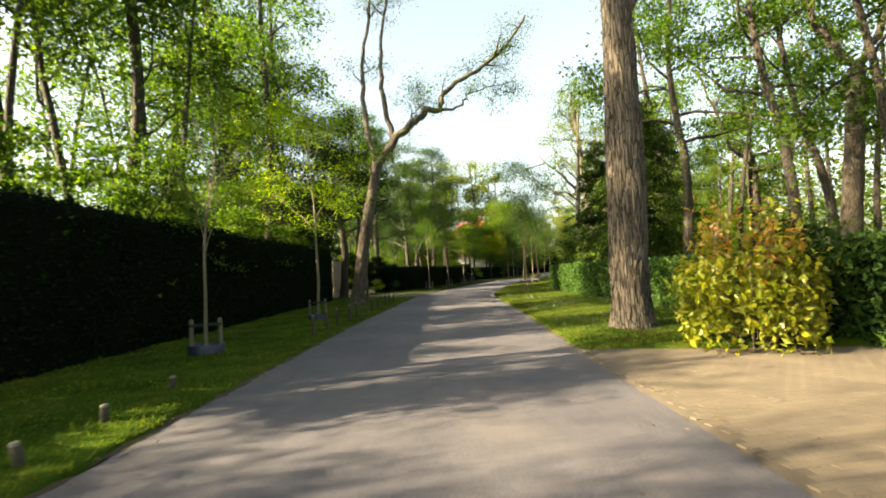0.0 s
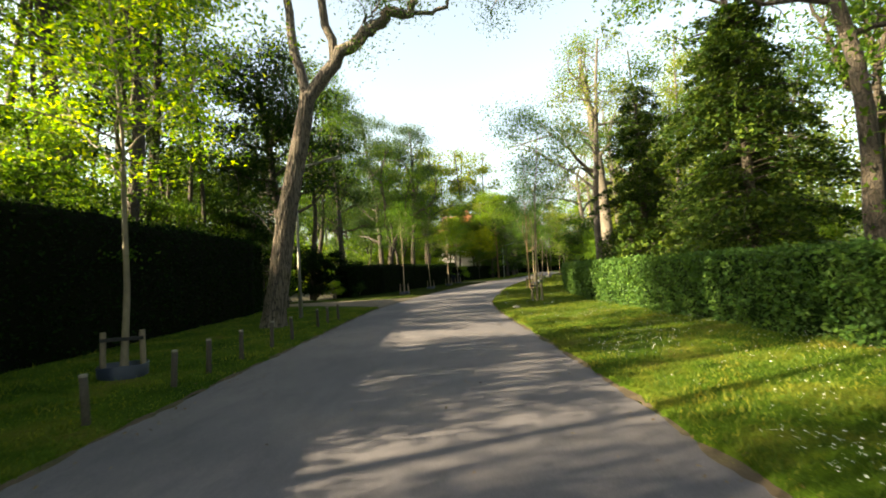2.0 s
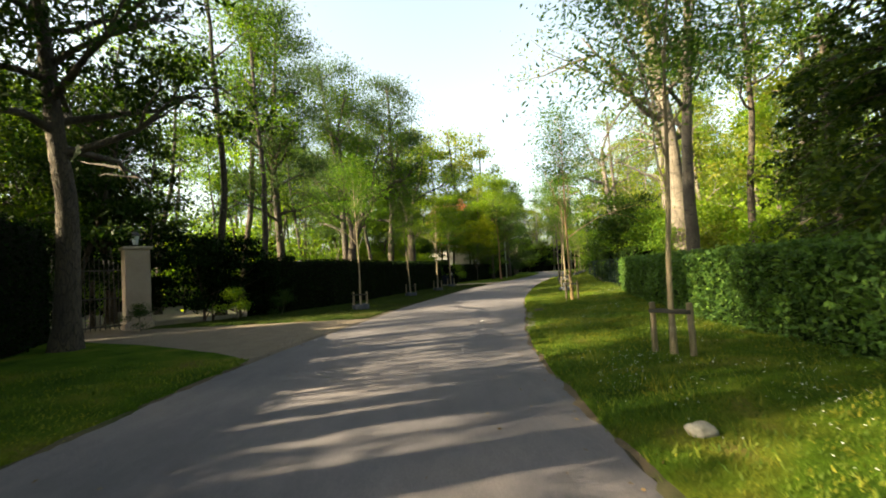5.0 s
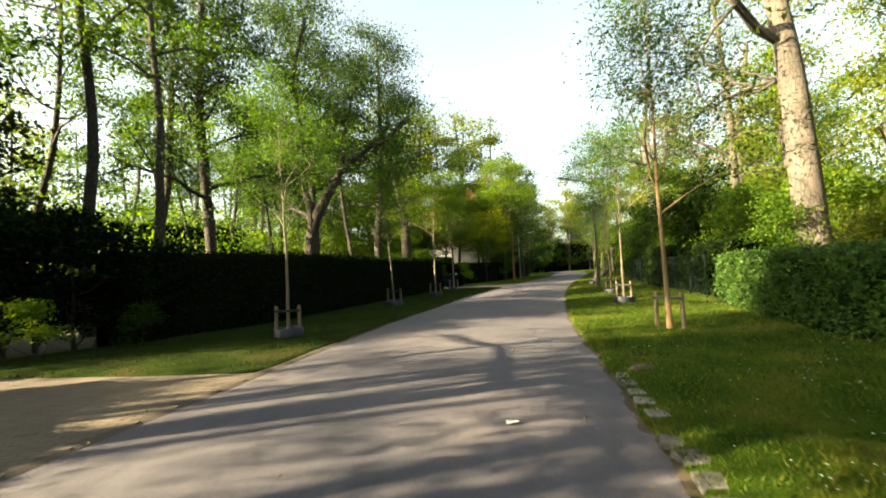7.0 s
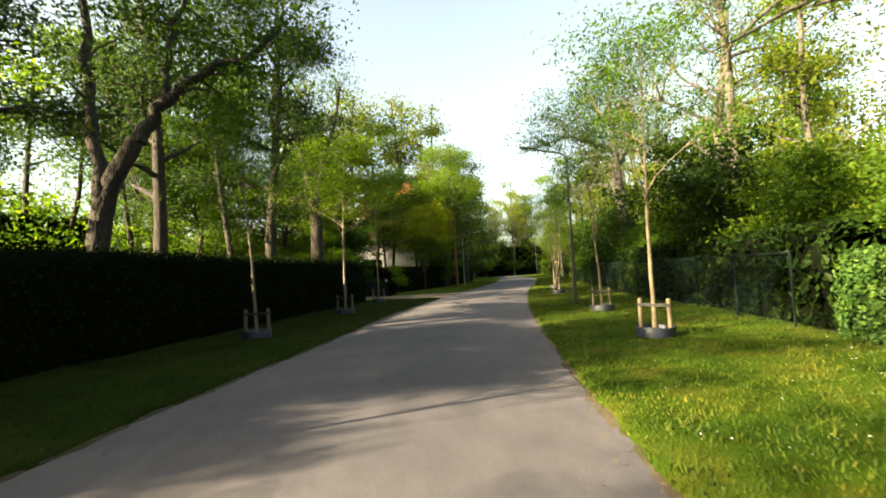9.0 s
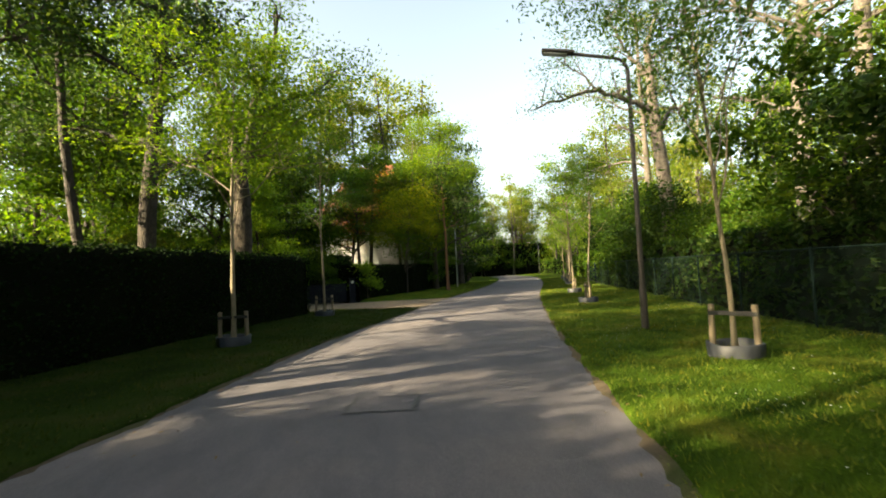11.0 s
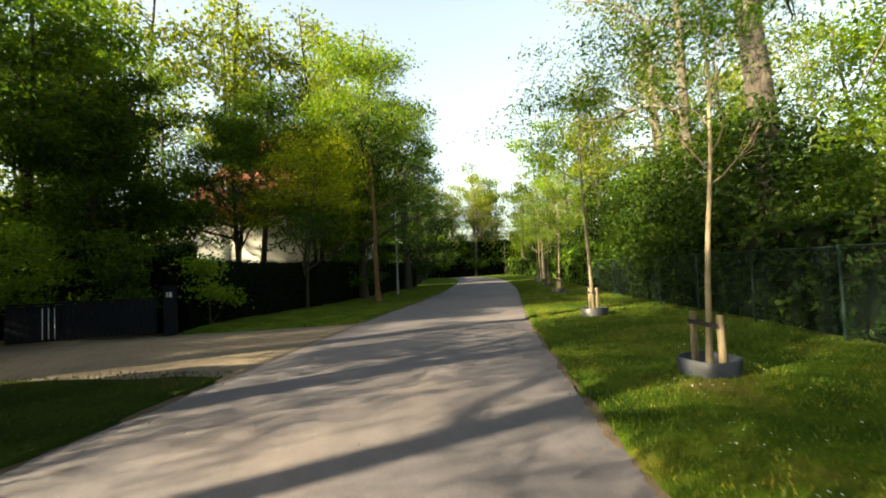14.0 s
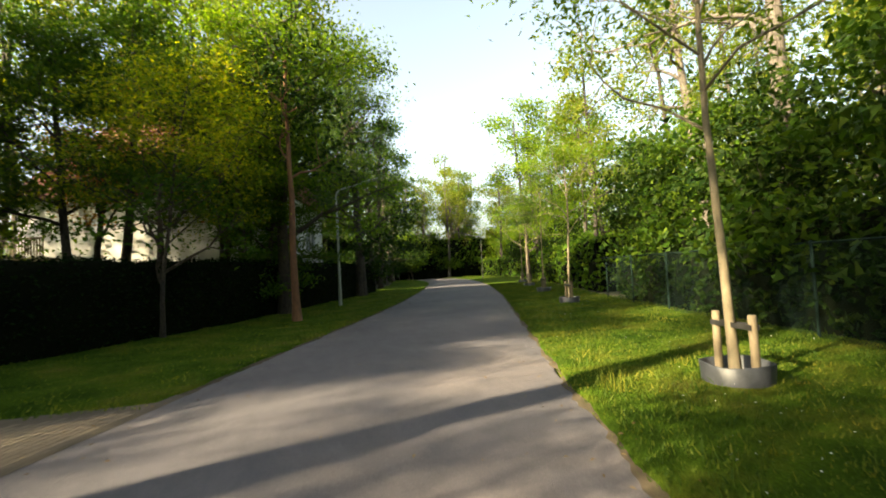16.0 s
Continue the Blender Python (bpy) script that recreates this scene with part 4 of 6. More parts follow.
big_tree("dark_tree", "big dark forked tree standing beside the driveway hedge", (0.5, 65.8, 0), [(0, 0, -0.1), (0.05, 0, 2.6), (0.05, 0, 5.0), (0.0, 0, 5.8)], [0.37, 0.35, 0.36, 0.27],
         [([(0.0, 0, 5.5), (-0.3, 0.0, 7.2), (-0.8, 0.0, 9.5), (-0.9, 0.1, 11.0), (-1.6, 0.2, 13.5)], 0.24), ([(0.0, 0, 5.5), (0.3, 0.1, 7.2), (0.6, 0.1, 8.8), (1.2, 0.2, 10.6), (1.6, 0.3, 13.0)], 0.23), ([(-0.8, 0, 9.4), (-2.2, 0.3, 10.2), (-3.6, 0.2, 11.6)], 0.11), ([(0.5, 0.1, 8.4), (1.8, 0.4, 9.2), (3.2, 0.4, 9.7), (4.2, 0.3, 10.6)], 0.1)], 6500, 0.15, M_bark_dark, M_wood, 36, sig=0.7, sides=32, step=0.12)

for i in range(13):
    plant(LOWW[i % 2], "woodland_tree", "low woodland tree with fresh green leaves", "tree", (-9.9 - 0.7 * math.sin(i * 2.3), 4.5 + 2.15 * i, 0), 83 * i, (0.8 if 4 < i < 10 else 0.72) + 0.07 * math.sin(i * 5.0), "low trees behind the tall hedge")
# low trees added to shade the lane, the last five out of view
for x, y, sc in [(-9.4, 5.2, 0.72), (-9.3, 7.6, 0.74), (-9.4, 9.9, 0.72), (-9.3, 12.4, 0.74), (-9.2, 14.6, 0.72), (-9.4, 16.8, 0.75), (-9.3, 19.2, 0.7), (-14.0, -2.6, 0.95), (-16.5, -0.5, 1.1), (-10.5, 3.0, 0.7), (-17.5, -6.5, 1.15), (-20.0, -4.0, 1.25)]:
    plant(LOWW[0], "woodland_tree", "low woodland tree with fresh green leaves", "tree", (x, y, 0), 61 * y, sc, "low trees behind the tall hedge")
# mostly added trees, placed to throw shade onto lane and right verge
for x, y, sc in [(-10.6, 42.6, 1.2), (-14.0, 41.2, 1.4), (-17.5, 41.6, 1.5), (-11.2, 26.4, 1.1), (-12.6, 25.0, 1.1), (-20.5, 32.0, 1.05), (-12.4, 41.0, 1.35), (-15.4, 43.2, 1.5), (-13.0, 44.2, 1.3), (-18.5, 42.0, 1.5), (-20.6, 34.6, 1.4), (-20.0, 36.9, 1.45)]:
    plant(LOWW[2], "garden_tree", "dense dark green tree behind the clipped hedge", "tree", (x, y, 0), 47 * y, sc, "trees inside the gated garden")
# the trees that stand out
for x, y, k, tn in [(-8.6, 45.4, 1, 10), (-6.4, 45.4, 3, 220), (-14.0, 49.5, 0, 300), (-9.5, 50.2, 1, 60)]:
    plant(WOOD[k], "dark_tree", "tall dark-trunked tree behind the clipped hedge", "tree", (x, y, 0), tn, 0.95, "dark trees behind the clipped hedge")
plant(PALE[0], "pale_trunked_tree", "tall tree with a pale knotty trunk behind the ivy hedge", "tree", (15.2, 45.3, 0), 40, 1.0)
plant(PALE[2], "pale_trunked_tree", "tree with a slim tan trunk behind the hedge", "tree", (11.9, 39.3, 0), 100, 1.0)
big_tree("pale_trunked_tree", "tall pale tree with a long limb reaching over the lane", (20.95, 67.3, 0), [(0, 0, -0.1), (0.1, 0, 3.0), (0.0, 0, 4.6), (-0.2, 0, 6.8), (-0.4, 0, 9.0), (-0.6, 0, 13.0)], [0.4, 0.38, 0.36, 0.33, 0.28, 0.16],
         [([(-0.4, 0, 9.3), (-1.3, 0.0, 9.6), (-2.3, -0.1, 9.9), (-3.5, -0.2, 10.2), (-4.7, -0.3, 10.1), (-5.8, -0.4, 9.6), (-7.0, -0.4, 9.2)], 0.17), ([(-0.3, 0, 8.2), (0.6, 0.1, 9.4), (1.8, 0.2, 9.8), (2.8, 0.2, 11.2)], 0.15), ([(-0.5, 0, 11.0), (-1.6, 0.3, 12.6), (-2.6, 0.3, 14.8)], 0.13), ([(-0.6, 0, 12.8), (0.3, 0.2, 14.5), (0.2, 0.3, 17.0)], 0.14), ([(-3.5, -0.2, 10.2), (-4.3, 0.0, 11.2), (-5.6, 0.1, 12.0)], 0.07), ([(-0.5, 0, 12.0), (1.2, -0.3, 13.4), (2.6, -0.4, 15.0)], 0.11)], 7000, 0.1, M_bark_pale, M_airy, 37, sig=0.42, sides=40, step=0.12)
plant(PALE[2], "pale_trunked_tree", "pale forked tree behind the wire fence", "tree", (24.6, 73.6, 0), 10, 1.1)
plant(PALE[0], "pale_trunked_tree", "tall pale-trunked tree behind dark shrubs", "tree", (26.0, 64.0, 0), 300, 0.95)
plant(PALE[1], "pale_trunked_tree", "pale tree with thin leafage behind the fence", "tree", (21.5, 58.0, 0), 150, 0.9)
plant(PALE[1], "pale_trunked_tree", "pale tree with thin leafage above the hedge", "tree", (30.5, 82.0, 0), 20, 0.9)
GATE_TREE = tree_meshes("gate_tree", 301, 14, 0.3, 0.37, 26, 4.9, 34000, 0.19, M_bark_dark, M_dense, 0.66, 0.05, (0.09, 0.03), 0.35, 4, 10, clumps=150, flat=0.34, small=True, trim=lambda p: (p[:, 2] > 4.0 - 0.3 * (0.93 * p[:, 0] + 0.37 * p[:, 1])) & (p[:, 1] < 1.2))
plant(GATE_TREE, "dense_tree", "dense dark green tree beside the iron gate", "tree", (-7.4, 33.8, 0), 0, 1.0)
plant(GATE_TREE, "dense_tree", "dense dark green tree inside the gated garden", "tree", (-13.4, 44.6, 0), 340, 0.75)
BLUE = tree_meshes("blue_tree", 302, 21, 0.3, 0.27, 22, 4.4, 30000, 0.15, M_bark_dark, M_bluish, 0.66, 0.04, (0, 0), 0.5, 5, 10, small=True, wide=0.6, flat=0.4)
plant(BLUE, "tall_tree", "tall full tree with blue-green leaves behind the hedge", "tree", (-1.2, 61.5, 0), 30, 0.98)
plant(BLUE, "tall_tree", "tall dark tree with a full crown behind the hedge", "tree", (-10.5, 75.0, 0), 200, 0.85)
plant(BLUE, "tall_tree", "tall full dark green tree behind the clipped hedge", "tree", (-4.4, 57.2, 0), 120, 0.95)
plant(BLUE, "tall_tree", "broad dark green tree behind the clipped hedge", "tree", (-7.0, 50.4, 0), 250, 0.9)
MAPLE = tree_meshes("maple", 303, 15, 0.24, 0.2, 20, 4.6, 34000, 0.14, M_bark_dark, M_bright, 0.6, 0.04, (0, 0), 0.5, 5, 10, clumps=170, flat=0.4, small=True, wide=0.6)
plant(MAPLE, "bright_tree", "full round tree with fresh yellow-green leaves", "tree", (11.0, 83.6, 0), 30, 1.0)
plant(BLUE, "tall_tree", "dark full tree leaning over the lane's far stretch", "tree", (15.0, 93.5, 0), 100, 0.8)
REDT = tree_meshes("red_trunk", 304, 10, 0.13, 0.5, 7, 2.6, 1500, 0.22, M_bark_red, M_dense, 0.5, 0.03)
COPPER = tree_meshes("copper_tree", 307, 11, 0.15, 0.3, 16, 2.8, 7000, 0.14, M_bark_dark, M_copper, 0.5, 0.05, (0, 0), 0.7, 3, 8, small=True, wide=0.6, flat=0.4)
plant(COPPER, "copper_tree", "thin tree with coppery orange spring leaves before the house", "tree", (4.2, 85.2, 0), 0, 1.0)
plant(COPPER, "copper_tree", "small tree with coppery orange leaves beside the house", "tree", (8.4, 86.8, 0), 120, 1.05)
plant(REDT, "straight_tree", "slim tree with a straight reddish trunk at the hedge", "tree", (11.45, 80.2, 0), 0, 1.0)
plant(PALE[2], "pale_trunked_tree", "pale knotted trunk rising behind the hedge", "tree", (9.6, 84.0, 0), 60, 0.75)
CROOK = tree_meshes("crooked", 305, 4.8, 0.14, 0.42, 7, 2.4, 1200, 0.16, M_bark_dark, M_young, 0.35, 0.16, (0.15, -0.1), 0.6, 4, 9)
plant(CROOK, "crooked_tree", "small crooked tree with a dark twisted trunk", "tree", (7.6, 78.6, 0), 0, 1.0)
plant(WOOD[4], "dark_tree", "dark trunk with crooked limbs behind the shrubs", "tree", (10.0, 18.6, 0), 30, 1.0)
big_tree("crooked_tree", "dark crooked tree with a bent limb behind the hedge", (17.6, 25.4, 0), [(0, 0, -0.1), (0.0, 0, 3), (0.05, 0, 6.4), (0, 0, 7.2)], [0.36, 0.33, 0.31, 0.16],
         [([(0.1, 0, 6.3), (1.4, 0.1, 6.4), (2.3, 0.1, 6.9), (2.5, 0.0, 8.0), (2.0, 0.0, 9.6), (2.6, 0.2, 12)], 0.19), ([(0, 0, 6.9), (-0.9, 0.2, 7.6), (-1.4, 0.3, 9.5), (-2.2, 0.6, 12.5)], 0.15), ([(0, 0, 7.0), (1.2, -0.3, 7.3), (2.2, -0.6, 7.2), (3.4, -0.8, 8.6)], 0.1), ([(0, 0, 6.9), (0.25, 0.2, 8.6), (0.0, 0.3, 10.5), (0.5, 0.2, 13)], 0.15)], 1700, 0.18, M_bark_dark, M_wood, 33, sides=40, step=0.12)
big_tree("crooked_tree", "dark forked tree behind the bright ivy hedge", (14.2, 16.0, 0), [(0, 0, -0.1), (0.3, 0, 3), (0.85, 0, 6.8), (1.0, 0, 8.0)], [0.36, 0.33, 0.3, 0.26],
         [([(1.0, 0, 7.8), (0.4, 0.1, 8.9), (-0.3, 0.2, 9.8), (-0.5, 0.3, 12.5)], 0.17), ([(1.0, 0, 7.9), (1.8, -0.2, 9.2), (2.2, -0.3, 10.5), (3.6, -0.2, 13)], 0.16), ([(0.7, 0, 5.6), (1.8, 0.4, 6.0), (3.2, 0.6, 6.6)], 0.1)], 1700, 0.18, M_bark_dark, M_wood, 34, sides=40, step=0.12)


def conifer(name, label, at, H, R, n, seed):
    """An evergreen clad to the ground in drooping sprays."""
    rng = np.random.default_rng(seed)
    ob = thing(name, label, "tree", at=at)
    V, F = tube([(0, 0, -0.1), (0, 0, H * 0.5), (0, 0, H * 0.97)], [0.2, 0.13, 0.02], 8)
    child("trunk", mesh_of("conifer_trunk", V, F, M_bark_dark, True), ob)
    nb = int(H * 20)
    z = rng.uniform(0.02, 0.99, nb) * H
    az = rng.uniform(0, 2 * np.pi, nb)
    L = R * (1.03 - z / H) ** 0.55 * rng.uniform(0.65, 1.15, nb) * (1 + 0.25 * np.sin(3 * az + z))
    L = np.maximum(L, 0.25)
    arms, pos, al = Pile(), [], []
    for i in range(nb):
        t = np.linspace(0, 1, 6)[:, None]
        way = np.array([math.cos(az[i]), math.sin(az[i]), 0])
        q = np.array([0, 0, z[i]]) + way * L[i] * t + np.array([0, 0, 1]) * (0.28 * t - 0.5 * t * t) * L[i]
        arms.add(tube(q, np.linspace(0.035, 0.006, 6), 4))
        m = max(6, int(n * L[i] / L.sum()))
        k = rng.uniform(0.25, 1.0, m)
        side = np.array([-way[1], way[0], 0])
        c = np.stack([np.interp(k, t[:, 0], q[:, a]) for a in range(3)], 1) + side * (rng.normal(size=(m, 1)) * 0.22 * L[i] * (1.15 - k[:, None])) + rng.normal(size=(m, 3)) * 0.06 - np.array([0, 0, 1]) * np.abs(rng.normal(size=(m, 1))) * 0.12
        pos.append(c)
        al.append(np.repeat((way * 1.0 + np.array([0, 0, -0.35]))[None], m, 0) + side * rng.normal(size=(m, 1)) * 0.6)
    pos, al = np.vstack(pos), np.vstack(al)
    tagged(child("branchwork", arms.mesh("conifer_limbs", M_bark_dark), ob), kind="stuff")
    V, F = leaf_cards(rng, pos, 0.15, 1.2, 0.55, 0.05, al, small=True)
    child("crown", mesh_of("conifer_crown", V, F, M_conifer), ob)
    return ob


conifer("conifer", "broad dark conifer with drooping sprays behind the hedge", (12.4, 26.6, 0), 11.2, 3.6, 36000, 41)
conifer("conifer", "dark full conifer behind the ivy hedge", (10.4, 29.6, 0), 9.8, 2.7, 28000, 42)
conifer("conifer", "dark conifer with lit green sprays behind the hedge", (9.75, 21.9, 0), 8.9, 3.1, 36000, 43)
conifer("conifer", "low conifer with fresh green tips above the hedge", (8.4, 26.6, 0), 3.8, 1.4, 9000, 44)
conifer("conifer", "dark conifer standing behind the leaning trunk", (13.2, 34.4, 0), 8.5, 2.3, 14000, 45)

# laurel bush at the driveway


def laurel(at):
    rng = np.random.default_rng(51)
    ob = thing("laurel_bush", "large sunlit laurel bush, yellow-green with coppery shoots", "bush", at=at)
    ob.scale = (0.86, 0.86, 0.97)
    stems, pos, red = Pile(), [], []
    for i in range(46):
        az, r = rng.uniform(0, 6.28), rng.uniform(0.05, 0.35)
        top = rng.uniform(0.7, 2.35)
        out = 1.15 * math.sqrt(max(0.05, 1 - (top / 2.65) ** 2)) * rng.uniform(0.6, 1.05)
        end = np.array([math.cos(az) * out, math.sin(az) * out, top])
        st = np.array([math.cos(az) * r, math.sin(az) * r, -0.05])
        t = np.linspace(0, 1, 7)[:, None]
        q = st + (end - st) * t + np.array([math.cos(az), math.sin(az), 0]) * 0.25 * np.sin(np.pi * t)
        stems.add(tube(q, np.linspace(0.018, 0.005, 7), 5))
        for k in range(3, 7):
            m = 26
            c = q[k] + rng.normal(size=(m, 3)) * 0.17
            (red if (k >= 5 and top > 1.45 and rng.uniform() < 0.6) else pos).append(c)
    m = 1500
    th, z = rng.uniform(0, 6.28, m), rng.uniform(0.08, 1.5, m)
    rr = 1.12 * np.sqrt(np.maximum(0.05, 1 - ((z - 0.55) / 2.1) ** 2)) * (1 + 0.12 * np.sin(4 * th + 3 * z))
    pos.append(np.stack([np.cos(th) * rr, np.sin(th) * rr, z], 1) + rng.normal(size=(m, 3)) * 0.08)
    tagged(child("stemwork", stems.mesh("laurel_stems", M_bark_young), ob), kind="stuff")
    P = np.vstack(pos)
    V, F = leaf_cards(rng, P, 0.15, 0.7, 0.52, 0.1)
    child("leaves", mesh_of("laurel_leaves", V, F, M_laurel), ob)
    P = np.vstack(red)
    V, F = leaf_cards(rng, P, 0.13, 1.0, 0.4, 0.1)
    child("young_leaves", mesh_of("laurel_young", V, F, M_laurel_red), ob, "coppery orange young leaves")
    return ob


laurel((5.1, 7.75, 0))
plant(BUSH[1], "shrub", "dark green shrub at the end of the ivy hedge", "shrub", (6.3, 7.7, 0), 0, 0.75)
plant(BUSH[2], "shrub", "sunlit light green shrub beside the driveway", "shrub", (-5.7, 40.0, 0), 50, 0.5)
plant(BUSH[2], "shrub", "sunlit climbing shrub over the corner of the hedge", "shrub", (5.5, 73.2, 0), 20, 0.85)
plant(BUSH[1], "shrub", "low dark shrub at the foot of the hedge", "shrub", (-4.4, 41.1, 0), 150, 0.4)
plant(BUSH[1], "shrub", "dark shrub beside the gate pillar", "shrub", (-8.3, 38.3, 0), 90, 0.35)

GARDEN = tree_meshes("garden_tree", 306, 10, 0.17, 0.22, 16, 3.0, 16000, 0.15, M_bark_dark, M_wood, 0.45, 0.05, (0, 0), 0.5, 4, 9, small=True, wide=0.6, flat=0.36)
# Same garden tree with brighter leaves, painting sunlight onto shaded trees.
GARDEN_LIT = tree_meshes("garden_tree_lit_leaves", 309, 10, 0.17, 0.22, 16, 3.0, 16000, 0.15, M_bark_dark, M_bright, 0.45, 0.05, (0, 0), 0.5, 4, 9, small=True, wide=0.6, flat=0.36)
HIGH = tree_meshes("high_garden_tree", 308, 11, 0.17, 0.38, 18, 3.0, 16000, 0.15, M_bark_dark, M_wood, 0.45, 0.05, (0, 0), 0.5, 4, 9, small=True, wide=0.6, flat=0.36)
for x, y, tn, sc in [(-0.8, 80.2, 100, 1.25), (-2.4, 78.0, 200, 1.3), (-4.4, 81.0, 310, 1.4), (-0.9, 82.6, 30, 1.15), (-1.6, 83.4, 150, 1.6), (-0.2, 77.4, 260, 1.0), (10.2, 84.0, 190, 0.75)]:
    plant(GARDEN_LIT if tn < 150 else GARDEN, "garden_tree", "full green garden tree beside the white house", "tree", (x, y, 0), tn, sc, "garden trees before the house")
for x, y, tn, sc in [(5.6, 83.4, 0, 1.1), (5.0, 81.4, 210, 0.9), (8.6, 85.4, 300, 1.0), (10.4, 86.6, 60, 0.9)]:
    plant(HIGH, "garden_tree", "full green garden tree in front of the white house", "tree", (x, y, 0), tn, sc, "garden trees before the house")
for x, y, tn, sc in [(-4.5, 69.6, 20, 1.0), (-7.5, 71.0, 140, 1.2), (-3.2, 73.4, 220, 1.1), (0.2, 70.2, 80, 0.72)]:
    plant(GARDEN_LIT if tn < 100 else GARDEN, "garden_tree", "dense green tree beside the driveway", "tree", (x, y, 0), tn, sc, "trees inside the driveway")
for x, y, k, tn, sc in [(-5.5, 80.5, 0, 10, 0.9), (-2.2, 91.5, 1, 40, 0.8)]:
    plant(WOOD[k], "garden_tree", "leafy garden tree half hiding the white house", "tree", (x, y, 0), tn, sc, "garden trees before the house")
# kind 2 has brighter leaves, standing in for sun on these shrubs
for x, y, k, sc in [(1.0, 79.6, 2, 1.1), (-0.6, 76.0, 2, 1.0), (2.9, 73.6, 1, 0.7), (1.2, 73.2, 2, 0.75), (4.4, 83.6, 1, 0.55), (10.4, 84.4, 1, 0.9), (2.4, 80.8, 2, 0.7)]:
    plant(TALLB[k], "garden_shrub", "tall leafy garden shrub behind the gate and hedge", "shrub", (x, y, 0), 40 * x, sc, "garden shrubs before the house")
for x, y, tn in [(4.5, 103, 0), (9.0, 105, 90), (0.0, 102, 200), (13.5, 104, 20), (2.2, 99.8, 60), (7.2, 100.6, 280), (-4.0, 98.0, 140)]:
    plant(FARW[3], "thin_tree", "tall thin tree with yellowish spring leaves behind the house", "tree", (x, y, 0), tn, 1.42, "thin trees behind the house")

# Added trees whose trunks and crowns break up the sun on the lane.
for x, y, k, tn in [(-12.6, 42.2, 1, 140), (-13.2, 33.0, 3, 70), (-15.6, 31.4, 1, 200), (-6.2, 67.6, 0, 300)]:
    plant(POLE[k], "slim_tree", "slim dark tree with high airy leaves, added to shade the lane", "tree", (x, y, 0), tn, 1.0, "slim trees inside the gardens")

# Added crown, set on the sun's line to darken the lane past the gate.
plant(HIGH, "garden_tree", "full green tree added in the gated garden to shade the lane", "tree", (-15.2, 39.4, 0), 50, 1.0, "trees inside the gated garden")

# woodland on both sides
rw = np.random.default_rng(7)


# added gaps: trees dropped here so the sun gets through to the lane
SUN_GAPS = [(16.3, 19.2, -13), (28.0, 31.0, -14), (32.0, 34.6, -12), (62.5, 66.4, -3)]


def scatter_trees(n, x0, x1, y0, y1, kinds, gap, keep, name, label, smin=0.85, smax=1.15):
    spots = []
    for _ in range(n * 14):
        if len(spots) >= n:
            break
        x, y = rw.uniform(x0, x1), rw.uniform(y0, y1)
        if keep(x, y) and all((x - a) ** 2 + (y - b) ** 2 > gap * gap for a, b in spots):
            spots.append((x, y))
    for x, y in spots:
        kind, tn, sc = kinds[rw.integers(0, len(kinds))], rw.uniform(0, 360), rw.uniform(smin, smax)
        if any(a < y - 0.268 * x < b and x < xm for a, b, xm in SUN_GAPS):
            continue
        plant(kind, name, label, "tree" if "shrub" not in name else "shrub", (x, y, -0.05), tn, sc, name.replace("_", " ") + "s of the wood")


# strips in the sun's direction left treeless to let sunlight reach lane and verge
SUN_STRIPS = [(2.7, 6.2), (8.0, 10.2), (12.0, 14.5), (19.5, 25.5), (29.0, 31.0), (38.5, 43.5), (49.0, 51.5), (54.5, 58.5)]


def wooded(x, y):
    return not any(a < y - 0.268 * x < b for a, b in SUN_STRIPS)


W_LAB = "slim woodland tree with a dark trunk and airy green leaves"
for x, y, k in [(-10.8, 15.6, 1), (-12.6, 14.2, 1), (-10.2, 24.2, 1), (-16.2, 28.0, 1)]:
    plant(WOOD[k], "woodland_tree", W_LAB, "tree", (x, y, 0), 71 * y, 1.15, "woodland trees of the wood")
scatter_trees(11, -14.5, -9.6, 3, 31, WOOD, 2.2, wooded, "woodland_tree", W_LAB)
scatter_trees(30, -18.5, -9.4, 1, 35, POLE, 1.3, wooded, "slim_woodland_tree", "slim dark woodland trunk with high airy leaves")
scatter_trees(17, -26, -13, 6, 40, LOWW, 2.2, wooded, "woodland_tree", "low woodland tree with fresh green leaves")
# trees out of view behind the start, added to dapple lane and driveway
for x, y, k in [(-14, -9.5, 1), (-22, -13, 3), (-19, -3.6, 1), (-27, -5.0, 4), (-12.5, -3.2, 1)]:
    plant(WOOD[k], "woodland_tree", W_LAB, "tree", (x, y, 0), 50 * k, 1.0, "woodland trees of the wood")
scatter_trees(15, -24, 0, 46, 86, WOOD, 2.4, lambda x, y: wooded(x, y) and x < outer_left(y) - 3.2 and not (y > 62 and x > -7), "woodland_tree", W_LAB)
scatter_trees(16, -40, -4, 62, 118, FARW[:4], 4.2, lambda x, y: x < outer_left(y) - 16, "woodland_tree", W_LAB)
scatter_trees(18, 11, 30, 8, 44, WOOD, 3.0, lambda x, y: x > outer_right(y) + 5, "woodland_tree", W_LAB)
scatter_trees(34, 14, 50, 38, 108, RIGHTW, 3.2, lambda x, y: outer_right(y) + 6.5 < x < outer_right(y) + 22, "woodland_tree", "sunlit yellow-green woodland tree")
scatter_trees(17, 8, 44, 90, 150, [FARW[4], FARW[4], FARW[0]], 3.0, lambda x, y: xl(y) - 13 < x < xl(y) - 2.2, "woodland_tree", "dark tree at the lane's far end")
scatter_trees(14, 30, 70, 84, 145, FARW[:4], 3.6, lambda x, y: xr(y) + 4.2 < x < xr(y) + 16, "woodland_tree", "leafy tree at the lane's far end")
